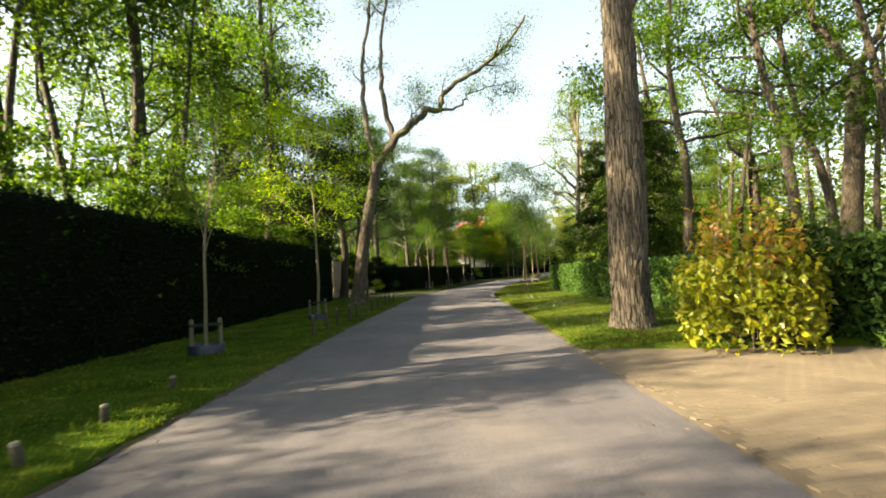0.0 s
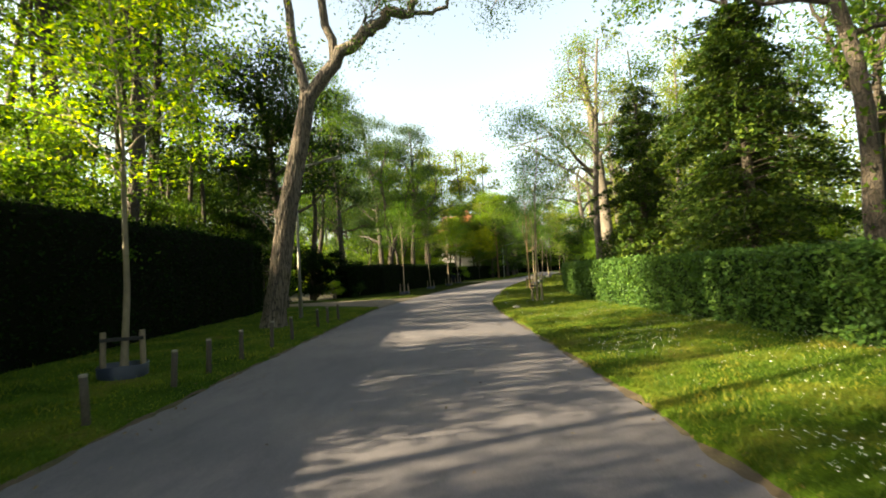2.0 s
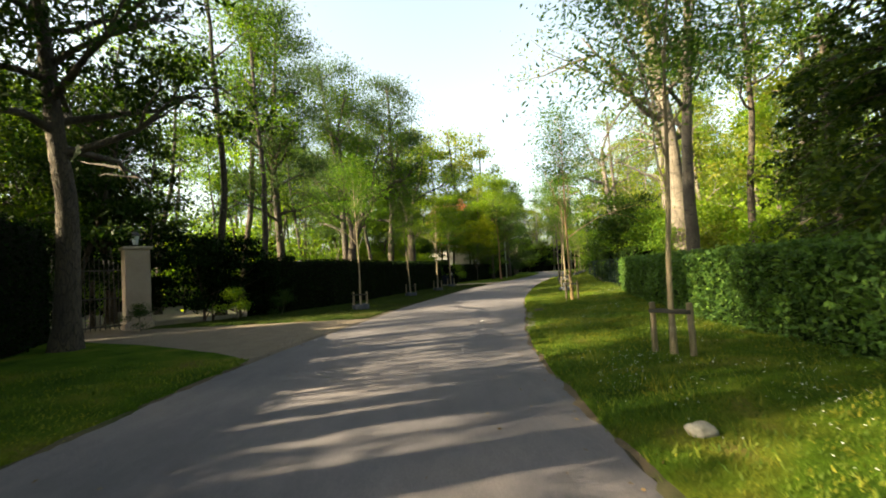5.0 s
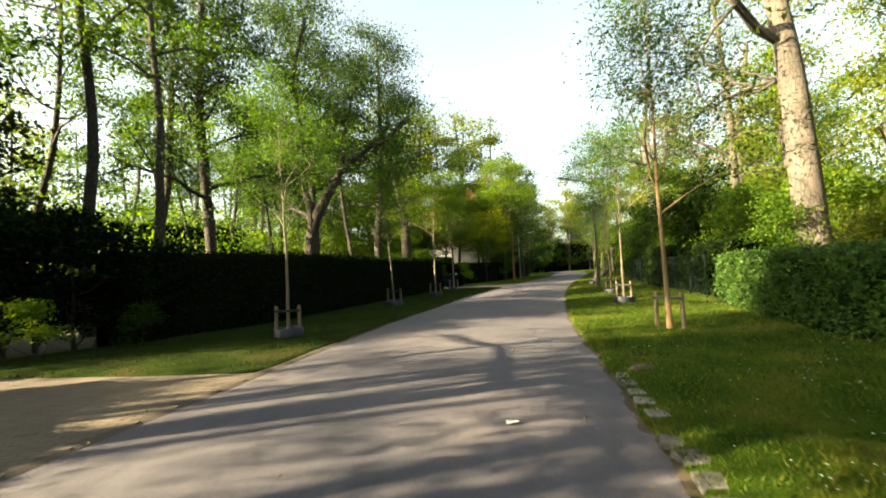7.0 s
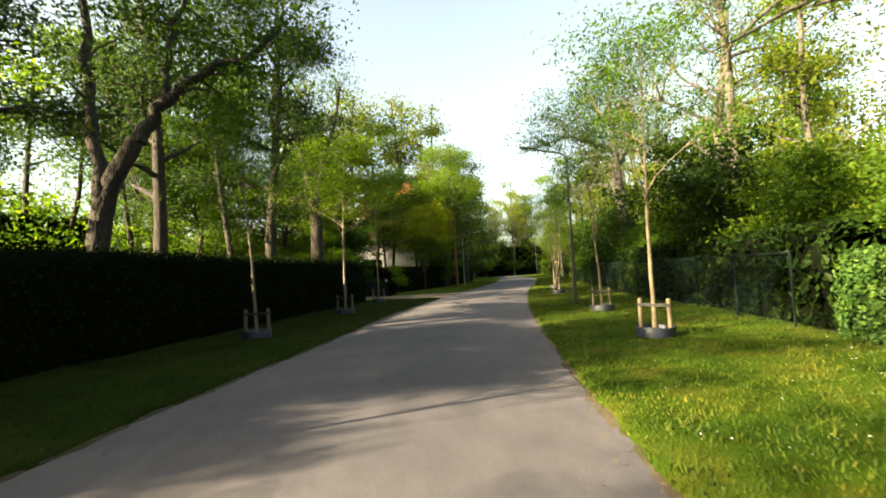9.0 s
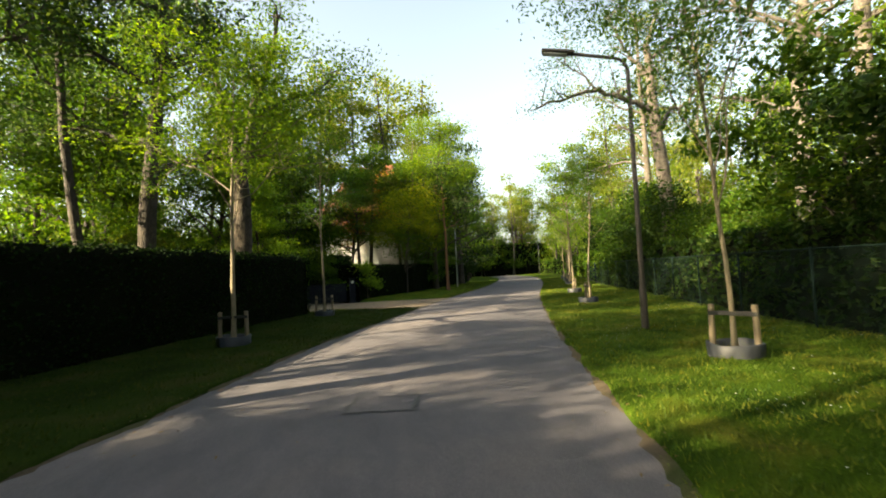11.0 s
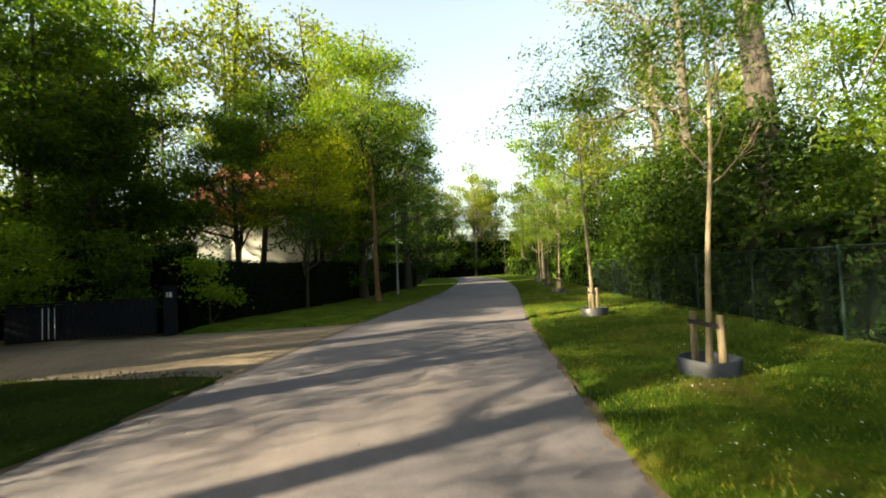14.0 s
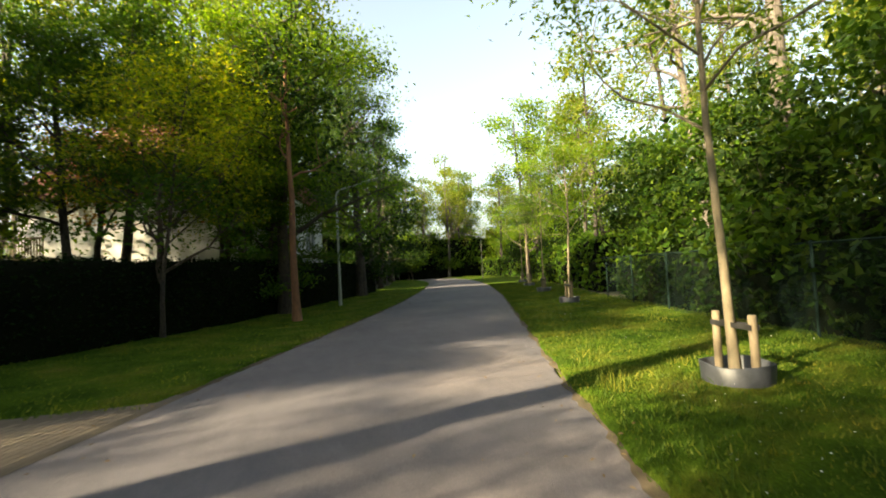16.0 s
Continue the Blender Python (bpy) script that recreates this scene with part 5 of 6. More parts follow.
scatter_trees(16, 14, 80, 140, 165, FARW, 4.5, lambda x, y: True, "woodland_tree", "leafy tree closing the lane's far end", 0.9, 1.3)
# unseen trees behind the start, closing the place and cutting the sky's light
for x, y, k in [(-10.5, -13.5, 0), (-13.5, -18, 2), (-10, -22, 3), (-16, -25, 1), (-11, -28, 4), (9.5, -8.5, 1), (12.5, -12, 4), (9, -16, 3), (13, -20, 0), (9.5, -25, 2), (16, -9, 2)]:
    plant(WOOD[k], "woodland_tree", W_LAB, "tree", (x, y, 0), 40 * k + 9 * y, 1.05, "woodland trees of the wood")
for x, y, tn, sc in [(25.5, 141.5, 0, 0.9), (28.6, 139.8, 80, 1.0), (31.5, 141.0, 160, 0.95), (35.5, 138.6, 240, 1.0), (37.6, 140.6, 300, 0.85)]:
    plant(FARW[int(x) % 4], "woodland_tree", "tall leafy tree closing the lane's far end", "tree", (x + 1.5, y + 4.5, 0), tn, 1.05 * sc, "trees closing the lane")
    plant(PALE[2], "pale_trunked_tree", "pale tree trunk in the sun at the lane's far end", "tree", (x, y, 0), tn, sc, "pale trees closing the lane")
S_LAB = "loose woodland shrub with green leaves"
scatter_trees(12, -20, -9.4, 4, 36, [BUSH[0], BUSH[2], BUSH[1]], 1.9, lambda x, y: True, "woodland_shrub", S_LAB, 0.9, 1.6)
scatter_trees(8, -18, 2, 44, 68, [BUSH[0], BUSH[2], BUSH[3]], 2.0, lambda x, y: x < outer_left(y) - 2.6, "woodland_shrub", S_LAB, 0.9, 1.5)
scatter_trees(22, 12, 26, 34, 52, [TALLB[2], BUSH[2], TALLB[2], BUSH[3]], 2.2, lambda x, y: x > outer_right(y) + 2.4, "woodland_shrub", "sunlit yellow-green shrub behind the hedge", 0.8, 1.2)
fs, fq, ft = along(FENCE, 1.45)
for i in range(len(fs)):
    for off, sc in ((2.2, float(np.interp(fq[i, 1], [46, 50, 52, 55.5, 57.5, 66, 69, 80], [0.7, 0.9, 1.25, 1.25, 0.72, 0.72, 1.2, 1.2]))),):
        # lighter leaves between y 56 and 66 stand in for sun on the shrubs
        kx = TALLB[1] if i < 3 or i % 4 == 2 or 56 < fq[i, 1] < 66 else TALLB[0]
        plant(kx, "woodland_shrub", "tall dark green shrub behind the wire fence", "shrub", (fq[i, 0] + ft[i, 1] * off + 0.3 * math.sin(i * 7.0), fq[i, 1] - ft[i, 0] * off, 0), 77 * i, sc * (0.9 + 0.25 * math.sin(i * 3.1 + off)), "shrubs behind the wire fence")
scatter_trees(26, 26, 74, 136, 146, [TALLB[1], TALLB[2], TALLB[0]], 1.8, lambda x, y: True, "woodland_shrub", S_LAB, 1.4, 2.1)
scatter_trees(18, 8, 60, 88, 142, [BUSH[1], BUSH[0], BUSH[2]], 2.2, lambda x, y: (x < xl(y) - 3.5 and y > 98) or xr(y) + 5 < x < xr(y) + 12, "woodland_shrub", S_LAB, 1.0, 1.8)

# thickets: along the wire fence, and closing the lane's far end
hedge("shrub_thicket", [(x + 0.75, y) for x, y in FENCE], 2.1, 1.6, 1, M_dense, 0.19, 110, "dense dark green shrub thicket behind the wire fence", 61, rough=0.3)
hedge("shrub_thicket", [(-8.5, 73.2), (0, 74.3), (4.4, 75.3)], 2.7, 1.4, -1, M_dense, 0.2, 80, "dark overgrown shrubs behind the board gate", 65, rough=0.4)
hedge("shrub_thicket", [(-25, 38), (-21.5, 52), (-17.5, 62), (-13.5, 70)], 5.8, 2.0, -1, M_wood, 0.36, 30, "tall leafy thicket deep inside the gardens", 66, rough=0.7)
hedge("shrub_thicket", [(20, 143), (80, 141)], 6.5, 3.0, 1, M_wood, 0.5, 42, "tall leafy thicket closing the end of the lane", 62, rough=0.8)
hedge("shrub_thicket", [(13.6, 101), (18.4, 115), (22.0, 130), (22.6, 142)], 4.5, 2.0, -1, M_dense, 0.36, 26, "dark leafy thicket beside the lane's far stretch", 63, rough=0.6)
hedge("shrub_thicket", [(25.5, 84), (32.4, 101), (39.0, 120), (41.5, 140)], 2.6, 1.8, 1, M_wood, 0.3, 30, "leafy thicket beside the lane's far stretch", 64, rough=0.5)

# the woods beyond, two deep leafy masses and a far ring
rb = np.random.default_rng(8)


def deep_woods(n, fx, y0, y1, hmax, size, mat, label):
    n = 2 * n
    y = rb.uniform(y0, y1, n)
    x = fx(y, rb.uniform(0, 1, n))
    top = hmax * (0.78 + 0.3 * wob(x, y, 0.33, 1.0) + 0.12 * wob(x, y, 1.3, 2.0))
    z = rb.uniform(0, 1, n) ** 0.75 * top
    clump = wob(x + 0.3 * z, y, 1.1, 3.0) + wob(y, z * 1.6, 1.2, 5.0) + 0.5 * rb.normal(size=n)
    k = clump > -0.25
    V, F = leaf_cards(rb, np.stack([x, y, z], 1)[k], size * 0.72, 0.5, 0.66, small=True)
    tagged(new("woods", mesh_of("woods", V, F, mat)), label, "woods", "", "stuff")


deep_woods(7000, lambda y, u: -22 + 50 * u, -62, -34, 15, 0.5, M_wood, "leafy wood behind the start of the lane")
deep_woods(26000, lambda y, u: -27 - 15 * u, -6, 112, 13.5, 0.46, M_wood, "deep leafy wood behind the slim trees")
deep_woods(8000, lambda y, u: -35 - 10 * u, 6, 50, 21, 0.46, M_wood, "tall leafy crowns far inside the wood")
deep_woods(9000, lambda y, u: -27 - 15 * u, 48, 112, 18.5, 0.46, M_wood, "tall leafy crowns deep in the wood")
deep_woods(7000, lambda y, u: outer_left(y) - 9 - 9 * u, 55, 112, 6.5, 0.34, M_wood, "low leafy growth behind the clipped hedge")
# Next three masses: brighter leaf colour paints sunlight where shade falls.
deep_woods(3500, lambda y, u: outer_left(y) - 8 - 9 * u, 46, 112, 5.5, 0.3, M_bright, "low growth behind the clipped hedge, sunlight put into bright leaves")
deep_woods(5000, lambda y, u: outer_right(y) + 6 + 7 * u, 32, 62, 6.5, 0.3, M_bright, "yellow-green growth behind the ivy hedge, sunlight put into its colour")
deep_woods(9000, lambda y, u: -27 - 12 * u, -4, 110, 10, 0.42, M_bright, "yellow-green leaves deep in the wood, brightened for sunlight")
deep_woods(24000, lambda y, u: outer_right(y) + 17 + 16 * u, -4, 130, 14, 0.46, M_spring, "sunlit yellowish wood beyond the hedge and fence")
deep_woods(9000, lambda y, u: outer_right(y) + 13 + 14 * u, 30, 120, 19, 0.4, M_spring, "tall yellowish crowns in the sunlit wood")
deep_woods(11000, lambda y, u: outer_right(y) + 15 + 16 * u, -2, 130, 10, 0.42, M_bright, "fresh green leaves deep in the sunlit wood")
deep_woods(6000, lambda y, u: 12 + 52 * u, 144, 160, 21, 0.5, M_wood, "tall leafy wood closing the lane's far end")
deep_woods(3000, lambda y, u: 14 + 46 * u, 142, 152, 12, 0.42, M_spring, "sunlit yellowish growth at the lane's far end")
# far woods all round, one leafy mass
rf = np.random.default_rng(9)
NF = 60000
az = rf.uniform(0, 2 * np.pi, NF)
rad = rf.uniform(78, 110, NF)
hz = 15 + 3 * np.sin(az * 23) + 2 * np.sin(az * 57 + 1)
zz = rf.uniform(0, 1, NF) ** 0.8 * hz
pos = np.stack([10 + np.cos(az) * rad, 70 + np.sin(az) * rad * 1.25, zz], 1)
dd = np.abs(pos[:, 0] - np.where(pos[:, 1] > 60, 10 + (pos[:, 1] - 70) * 0.42, 0)) > 12
V, F = leaf_cards(rf, pos[dd], 0.9, 0.4, 0.75, small=True)
tagged(new("far_woods", mesh_of("far_woods", V, F, M_wood)), "distant leafy woods all around", "woods", "", "stuff")

# ---- stakes, rings, posts ----


def stake_set(at, turn, two=True, ring=True):
    ob = thing("tree_stakes", "pair of round wooden stakes with a black strap", "tree stake", "stakes at the young trees", at=at, turn=turn)
    for sx in (-0.29, 0.29):
        V, F = tube([(sx, 0.0, -0.15), (sx, 0, 0.36), (sx - 0.03 * sx, 0, 0.775), (sx - 0.03 * sx, 0, 0.79)], [0.045, 0.044, 0.043, 0.036], 10)
        child("stake", mesh_of("stake", V, F, M_stake, True), ob)
    bm = bmesh.new()
    box(bm, (-0.32, -0.052, 0.63), (0.32, -0.044, 0.69), 0.003)
    box(bm, (-0.32, 0.044, 0.63), (0.32, 0.052, 0.69), 0.003)
    part("strap", bm, M_rubber, ob, "black rubber strap")
    return ob


def ring_at(at, mat=M_navy, label="dark navy plastic watering ring round a young tree"):
    V, rows = [], 5
    prof = [(0.345, -0.05), (0.365, 0.23), (0.357, 0.24), (0.345, 0.23), (0.328, -0.05)]
    sd = 28
    rng = np.random.default_rng(5)
    wave = 1 + 0.02 * np.sin(np.arange(sd) * 1.3)
    for r, z in prof:
        a = np.arange(sd) * 2 * np.pi / sd
        V.append(np.stack([np.cos(a) * r * wave, np.sin(a) * r * wave, np.full(sd, z) + 0.012 * np.sin(a * 3)], 1))
    idx = np.arange(rows * sd).reshape(rows, sd)
    F = np.stack([idx[:-1], np.roll(idx[:-1], -1, 1), np.roll(idx[1:], -1, 1), idx[1:]], -1).reshape(-1, 4)
    ob = tagged(new("watering_ring", mesh_of("watering_ring", np.vstack(V), F, mat, True)), label, "watering ring", "rings at the young trees")
    ob.matrix_world = pose(*at)
    return ob


first = ring0 = grey0 = None
for x, y, k, sc, tn in SAPLINGS:
    turn = 68 if y > 35 else 85
    if x > xr(y):
        turn = 148 if y > 60 else 12
    if k == 8:
        continue
    if first is None:
        first, ring0 = stake_set((x, y, 0.02), turn - 90 + 20), ring_at((x, y, 0.03))
    else:
        copy_thing(first, pose(x, y, 0.02, 0, 0, turn - 90 + 20))
        if x not in (5.05, 7.28) and (y < 50 or x == 13.72 or x < xl(y)) and y < 70:
            copy_thing(ring0, pose(x, y, 0.03, 0, 0, tn))
        elif x not in (5.05, 7.28) and grey0 is None:
            grey0 = ring_at((x, y, 0.03), M_plastic, "weathered grey plastic watering ring round a young tree")
        elif x not in (5.05, 7.28):
            copy_thing(grey0, pose(x, y, 0.03, 0, 0, tn))

rp = np.random.default_rng(21)
post_ob = None
for x, y, h in [(-3.78, 4.1, 0.25), (-3.9, 5.25, 0.25), (-4.0, 6.7, 0.25), (-3.5, 12.15, 0.6), (-3.42, 13.3, 0.62), (-3.4, 14.45, 0.6), (-3.36, 16.1, 0.58), (-3.3, 17.05, 0.6), (-3.22, 18.2, 0.6), (-3.12, 19.6, 0.62), (-3.0, 20.75, 0.6), (-2.98, 23.3, 0.6), (-2.92, 24.4, 0.58), (-2.8, 25.55, 0.6)]:
    ob = thing("verge_post", "short weathered wooden post in the grass verge", "post", "posts in the left verge", at=(x, y, 0), turn=rp.uniform(0, 360))
    lx, ly = rp.normal(0, 0.02, 2)
    V, F = tube([(0, 0, -0.1), (lx * 0.5, ly * 0.5, h * 0.5), (lx, ly, h - 0.03)], [0.045, 0.043, 0.042], 10)
    child("shaft", mesh_of("post_shaft", V, F, M_post, True), ob)
    V, F = tube([(lx, ly, h - 0.032), (lx, ly, h - 0.008), (lx, ly, h)], [0.043, 0.042, 0.034], 10)
    child("top", mesh_of("post_top", V, F, M_posttop, True), ob, "pale cut end")

# ---- street lamps ----


def street_lamp(at, turn, label, mat, h=5.0, reach=1.5):
    ob = thing("street_lamp", label, "street lamp", "street lamps", at=at, turn=turn)
    V, F = tube([(0, 0, -0.1), (0, 0, 0.6), (0, 0, 0.9), (0, 0, 1.0), (0, 0, h)], [0.075, 0.075, 0.073, 0.058, 0.042], 14)
    child("pole", mesh_of("lamp_pole", V, F, mat, True), ob)
    a = np.linspace(0, 1.2, 8)
    bend = [(0.35 * (1 - math.cos(t)), 0, h + 0.35 * math.sin(t)) for t in a]
    ex = bend[-1]
    bend += [(ex[0] + (reach - ex[0]) * k, 0, ex[2] + 0.24 * k) for k in (0.4, 1.0)]
    V, F = tube([(0, 0, h - 0.05)] + bend, [0.04] * 4 + [0.036] * (len(bend) - 3), 10)
    child("arm", mesh_of("lamp_arm", V, F, mat, True), ob)
    bm = bmesh.new()
    tip = bend[-1]
    m = pose(tip[0] + 0.28, 0, tip[2] + 0.06, 0, -12, 0)
    box(bm, (-0.36, -0.11, -0.02), (0.36, 0.11, 0.06), 0.03, m)
    head = part("head", bm, mat, ob, "flat lamp head", True)
    bm = bmesh.new()
    box(bm, (-0.2, -0.09, -0.05), (0.33, 0.09, -0.022), 0.012, m)
    part("diffuser", bm, M_glass, head, "pale glass cover")
    return ob


street_lamp((-4.5, 27.0, 0), 8, "grey-green street lamp with a curved arm over the lane", M_lamp, 5.55, 1.1)
street_lamp((13.25, 85.9, 0), -20, "pale grey street lamp with a curved arm", M_lamppale, 5.0, 1.3)
street_lamp((11.3, 54.85, 0), 158, "brown weathered lamp pole leaning slightly over the verge", M_lampbrown, 5.6, 1.15)
street_lamp((33.2, 118.0, 0), 158, "grey street lamp far along the lane", M_lamp, 5.0, 1.3)

# ---- wire fence ----
fence = thing("wire_fence", "green chain-link fence on steel posts before dark shrubs", "fence")
s, q, t = along(FENCE, 2.5)
for i in range(len(s)):
    V, F = tube([(q[i, 0], q[i, 1], -0.1), (q[i, 0], q[i, 1], 0.8), (q[i, 0], q[i, 1], 1.62)], [0.025, 0.025, 0.024], 8)
    child("fence_post", mesh_of("fence_post", V, F, M_fence, True), fence)
s, q, t = along(FENCE, 0.5)
V, F = tube(np.c_[q, np.full(len(q), 1.58)], np.full(len(q), 0.018), 6)
child("top_rail", mesh_of("top_rail", V, F, M_fence, True), fence)
V, F = tube(np.c_[q, np.full(len(q), 0.08)], np.full(len(q), 0.004), 4)
child("bottom_wire", mesh_of("bottom_wire", V, F, M_fence), fence)
pile_V, pile_F = [], []
d = s[-1]
nrm = np.stack([t[:, 1], -t[:, 0]], 1)
for sg in (1, -1):
    for a in np.arange(-1.5, d, 0.065):
        z0, z1 = 0.06, 1.57
        b = a + 1.5
        if a < 0 or b > d:
            continue
        A, B = (a, b) if sg > 0 else (b, a)
        k = len(pile_V)
        for ss, z in ((A, z0), ((A + B) / 2, (z0 + z1) / 2), (B, z1)):
            x, y = np.interp(ss, s, q[:, 0]), np.interp(ss, s, q[:, 1])
            pile_V += [(x, y, z - 0.004), (x, y, z + 0.004)]
        pile_F += [[k, k + 1, k + 3, k + 2], [k + 2, k + 3, k + 5, k + 4]]
tagged(child("wire_mesh", mesh_of("wire_mesh", pile_V, pile_F, M_fence), fence), kind="stuff")

# ---- gate with pillars ----


def pillar(at, turn):
    ob = thing("gate_pillar", "plastered gate pillar with a cap and a lantern", "pillar", "gate pillars", at=at, turn=turn)
    bm = bmesh.new()
    box(bm, (-0.46, -0.46, -0.1), (0.46, 0.46, 0.25), 0.015)
    part("plinth", bm, M_stone, ob)
    bm = bmesh.new()
    box(bm, (-0.4, -0.4, 0.252), (0.4, 0.4, 2.95), 0.02)
    part("shaft", bm, M_stone, ob)
    bm = bmesh.new()
    box(bm, (-0.47, -0.47, 2.952), (0.47, 0.47, 3.05), 0.02)
    part("cap", bm, M_stone, ob)
    lan = thing("lantern", "small black lantern on the gate pillar", "lantern", "pillar lanterns", at=(at[0], at[1], 3.05), turn=turn)
    V, F = tube([(0, 0, 0), (0, 0, 0.04), (0, 0, 0.1)], [0.1, 0.06, 0.03], 8)
    child("foot", mesh_of("lantern_foot", V, F, M_iron), lan)
    V, F = tube([(0, 0, 0.1), (0, 0, 0.42)], [0.09, 0.14], 6)
    child("glass", mesh_of("lantern_glass", V, F, M_glass), lan)
    V, F = tube([(0, 0, 0.42), (0, 0, 0.47), (0, 0, 0.6), (0, 0, 0.66)], [0.18, 0.17, 0.05, 0.01], 6)
    child("roof", mesh_of("lantern_roof", V, F, M_iron), lan)
    return ob


pillar((-9.3, 39.8, 0), 40)
pillar((-12.0, 36.6, 0), 40)
gate = thing("iron_gate", "closed gate of tall black iron bars between pillars", "gate")
ga, gb = np.array([-11.68, 37.0]), np.array([-9.62, 39.42])
for i in range(22):
    p = ga + (gb - ga) * (i + 0.5) / 22
    hh = 2.45 + 0.35 * math.sin(np.pi * (i + 0.5) / 22)
    V, F = tube([(p[0], p[1], 0.08), (p[0], p[1], hh - 0.14), (p[0], p[1], hh - 0.1), (p[0], p[1], hh)], [0.015, 0.015, 0.024, 0.003], 6)
    child("bar", mesh_of("gate_bar", V, F, M_iron), gate)
for z in (0.2, 1.2, 2.2):
    V, F = tube([(*ga, z), (*((ga + gb) / 2), z), (*gb, z)], [0.024] * 3, 6)
    child("rail", mesh_of("gate_rail", V, F, M_iron), gate)

bg = thing("board_gate", "low dark blue board gate with a post and pale strips", "gate")
ba, bb = np.array([0.95, 71.7]), np.array([4.3, 72.25])
tw = math.degrees(math.atan2(bb[1] - ba[1], bb[0] - ba[0]))
for i in range(26):
    p = ba + (bb - ba) * (i + 0.5) / 26
    bm = bmesh.new()
    box(bm, (-0.06, -0.012, 0.06), (0.06, 0.012, 1.02 + 0.01 * math.sin(i * 2.1)), 0.004, pose(p[0], p[1], 0, 0, 0, tw))
    part("board", bm, M_bluegate, bg)
for i in (5, 6, 7):
    p = ba + (bb - ba) * (i + 1) / 26
    bm = bmesh.new()
    box(bm, (-0.008, -0.03, 0.12), (0.008, -0.018, 0.95), 0.002, pose(p[0], p[1], 0, 0, 0, tw))
    part("strip", bm, M_white, bg, "narrow white strip")
bm = bmesh.new()
p = (ba + bb) / 2
box(bm, (-1.75, -0.03, 1.03), (1.75, 0.03, 1.08), 0.01, pose(p[0], p[1], 0, 0, 0, tw))
part("top_rail", bm, M_bluegate, bg)
gp_ = thing("gate_post", "dark square gate post with a small white number plate", "post", at=(4.62, 72.35, 0), turn=tw)
bm = bmesh.new()
box(bm, (-0.16, -0.16, -0.05), (0.16, 0.16, 1.32), 0.015)
part("shaft", bm, M_bluegate, gp_)
bm = bmesh.new()
box(bm, (-0.2, -0.2, 1.322), (0.2, 0.2, 1.38), 0.015)
part("cap", bm, M_bluegate, gp_)
bm = bmesh.new()
box(bm, (-0.075, -0.172, 1.06), (-0.045, -0.163, 1.2), 0.002)
box(bm, (-0.015, -0.172, 1.06), (0.06, -0.163, 1.2), 0.002)
part("number_bars", bm, M_white, gp_, "plain white bars")

# ---- white house with a red tiled roof ----
house = thing("house", "white rendered house with a steep red tiled roof", "house", at=(6.4, 92.6, 0), turn=-14)
HX, HY, HZ = 5.6, 4.8, 5.3


def wall_with(name, a, b, z1, holes):
    """A wall from a to b (plan points), thickness 0.3, with openings (s0, s1, z0, z1) cut through."""
    a, b = Vector(a), Vector(b)
    L = (b - a).length
    ang = math.degrees(math.atan2(b.y - a.y, b.x - a.x))
    xs = sorted({0, L, *[h[0] for h in holes], *[h[1] for h in holes]})
    zs = sorted({0, z1, *[h[2] for h in holes], *[h[3] for h in holes]})
    bm = bmesh.new()
    for i in range(len(xs) - 1):
        for j in range(len(zs) - 1):
            cx, cz = (xs[i] + xs[i + 1]) / 2, (zs[j] + zs[j + 1]) / 2
            if any(h[0] < cx < h[1] and h[2] < cz < h[3] for h in holes):
                continue
            box(bm, (xs[i], 0, zs[j]), (xs[i + 1], 0.3, zs[j + 1]), 0, pose(a.x, a.y, 0, 0, 0, ang))
    bmesh.ops.remove_doubles(bm, verts=bm.verts, dist=0.001)
    part("wall", bm, M_white, house)
    for h in holes:
        bm = bmesh.new()
        mm = pose(a.x, a.y, 0, 0, 0, ang)
        for lo, hi in (((h[0], 0.08, h[2]), (h[0] + 0.07, 0.16, h[3])), ((h[1] - 0.07, 0.08, h[2]), (h[1], 0.16, h[3])), ((h[0] + 0.07, 0.08, h[2]), (h[1] - 0.07, 0.16, h[2] + 0.07)), ((h[0] + 0.07, 0.08, h[3] - 0.07), (h[1] - 0.07, 0.16, h[3])), (((h[0] + h[1]) / 2 - 0.025, 0.085, h[2] + 0.07), ((h[0] + h[1]) / 2 + 0.025, 0.155, h[3] - 0.07))):
            box(bm, lo, hi, 0, mm)
        win = part("window", bm, M_white, house, "white window frame")
        bm = bmesh.new()
        box(bm, (h[0] + 0.05, 0.11, h[2] + 0.05), (h[1] - 0.05, 0.125, h[3] - 0.05), 0, mm)
        part("pane", bm, M_dark, win, "dark reflecting pane")


wall_with("front", (-HX, -HY), (HX, -HY), HZ, [(9.0, 10.1, 2.9, 4.5), (3.4, 4.6, 0.8, 2.2), (6.1, 7.4, 0.8, 2.2)])
wall_with("east", (HX, -HY + 0.3), (HX, HY - 0.3), HZ, [(1.4, 2.4, 2.9, 4.5), (5.4, 6.4, 2.9, 4.5), (3.2, 4.4, 0.8, 2.2)])
wall_with("back", (HX, HY), (-HX, HY), HZ, [])
wall_with("west", (-HX, HY - 0.3), (-HX, -HY + 0.3), HZ, [(2, 3.2, 2.9, 4.3)])
for sx in (1.15, 2.6, 5.2, 6.6):
    bm = bmesh.new()
    box(bm, (HX + 0.01, -HY + 0.3 + sx - 0.25, 2.85), (HX + 0.06, -HY + 0.3 + sx + 0.2, 4.55), 0.01)
    part("shutter", bm, M_shutter, house, "blue-grey window shutter")
bm = bmesh.new()
box(bm, (-5.3, -HY - 0.95, 2.72), (-3.8, -HY - 0.01, 2.84), 0.01)
balcony = part("balcony", bm, M_stake, house, "wooden balcony deck")
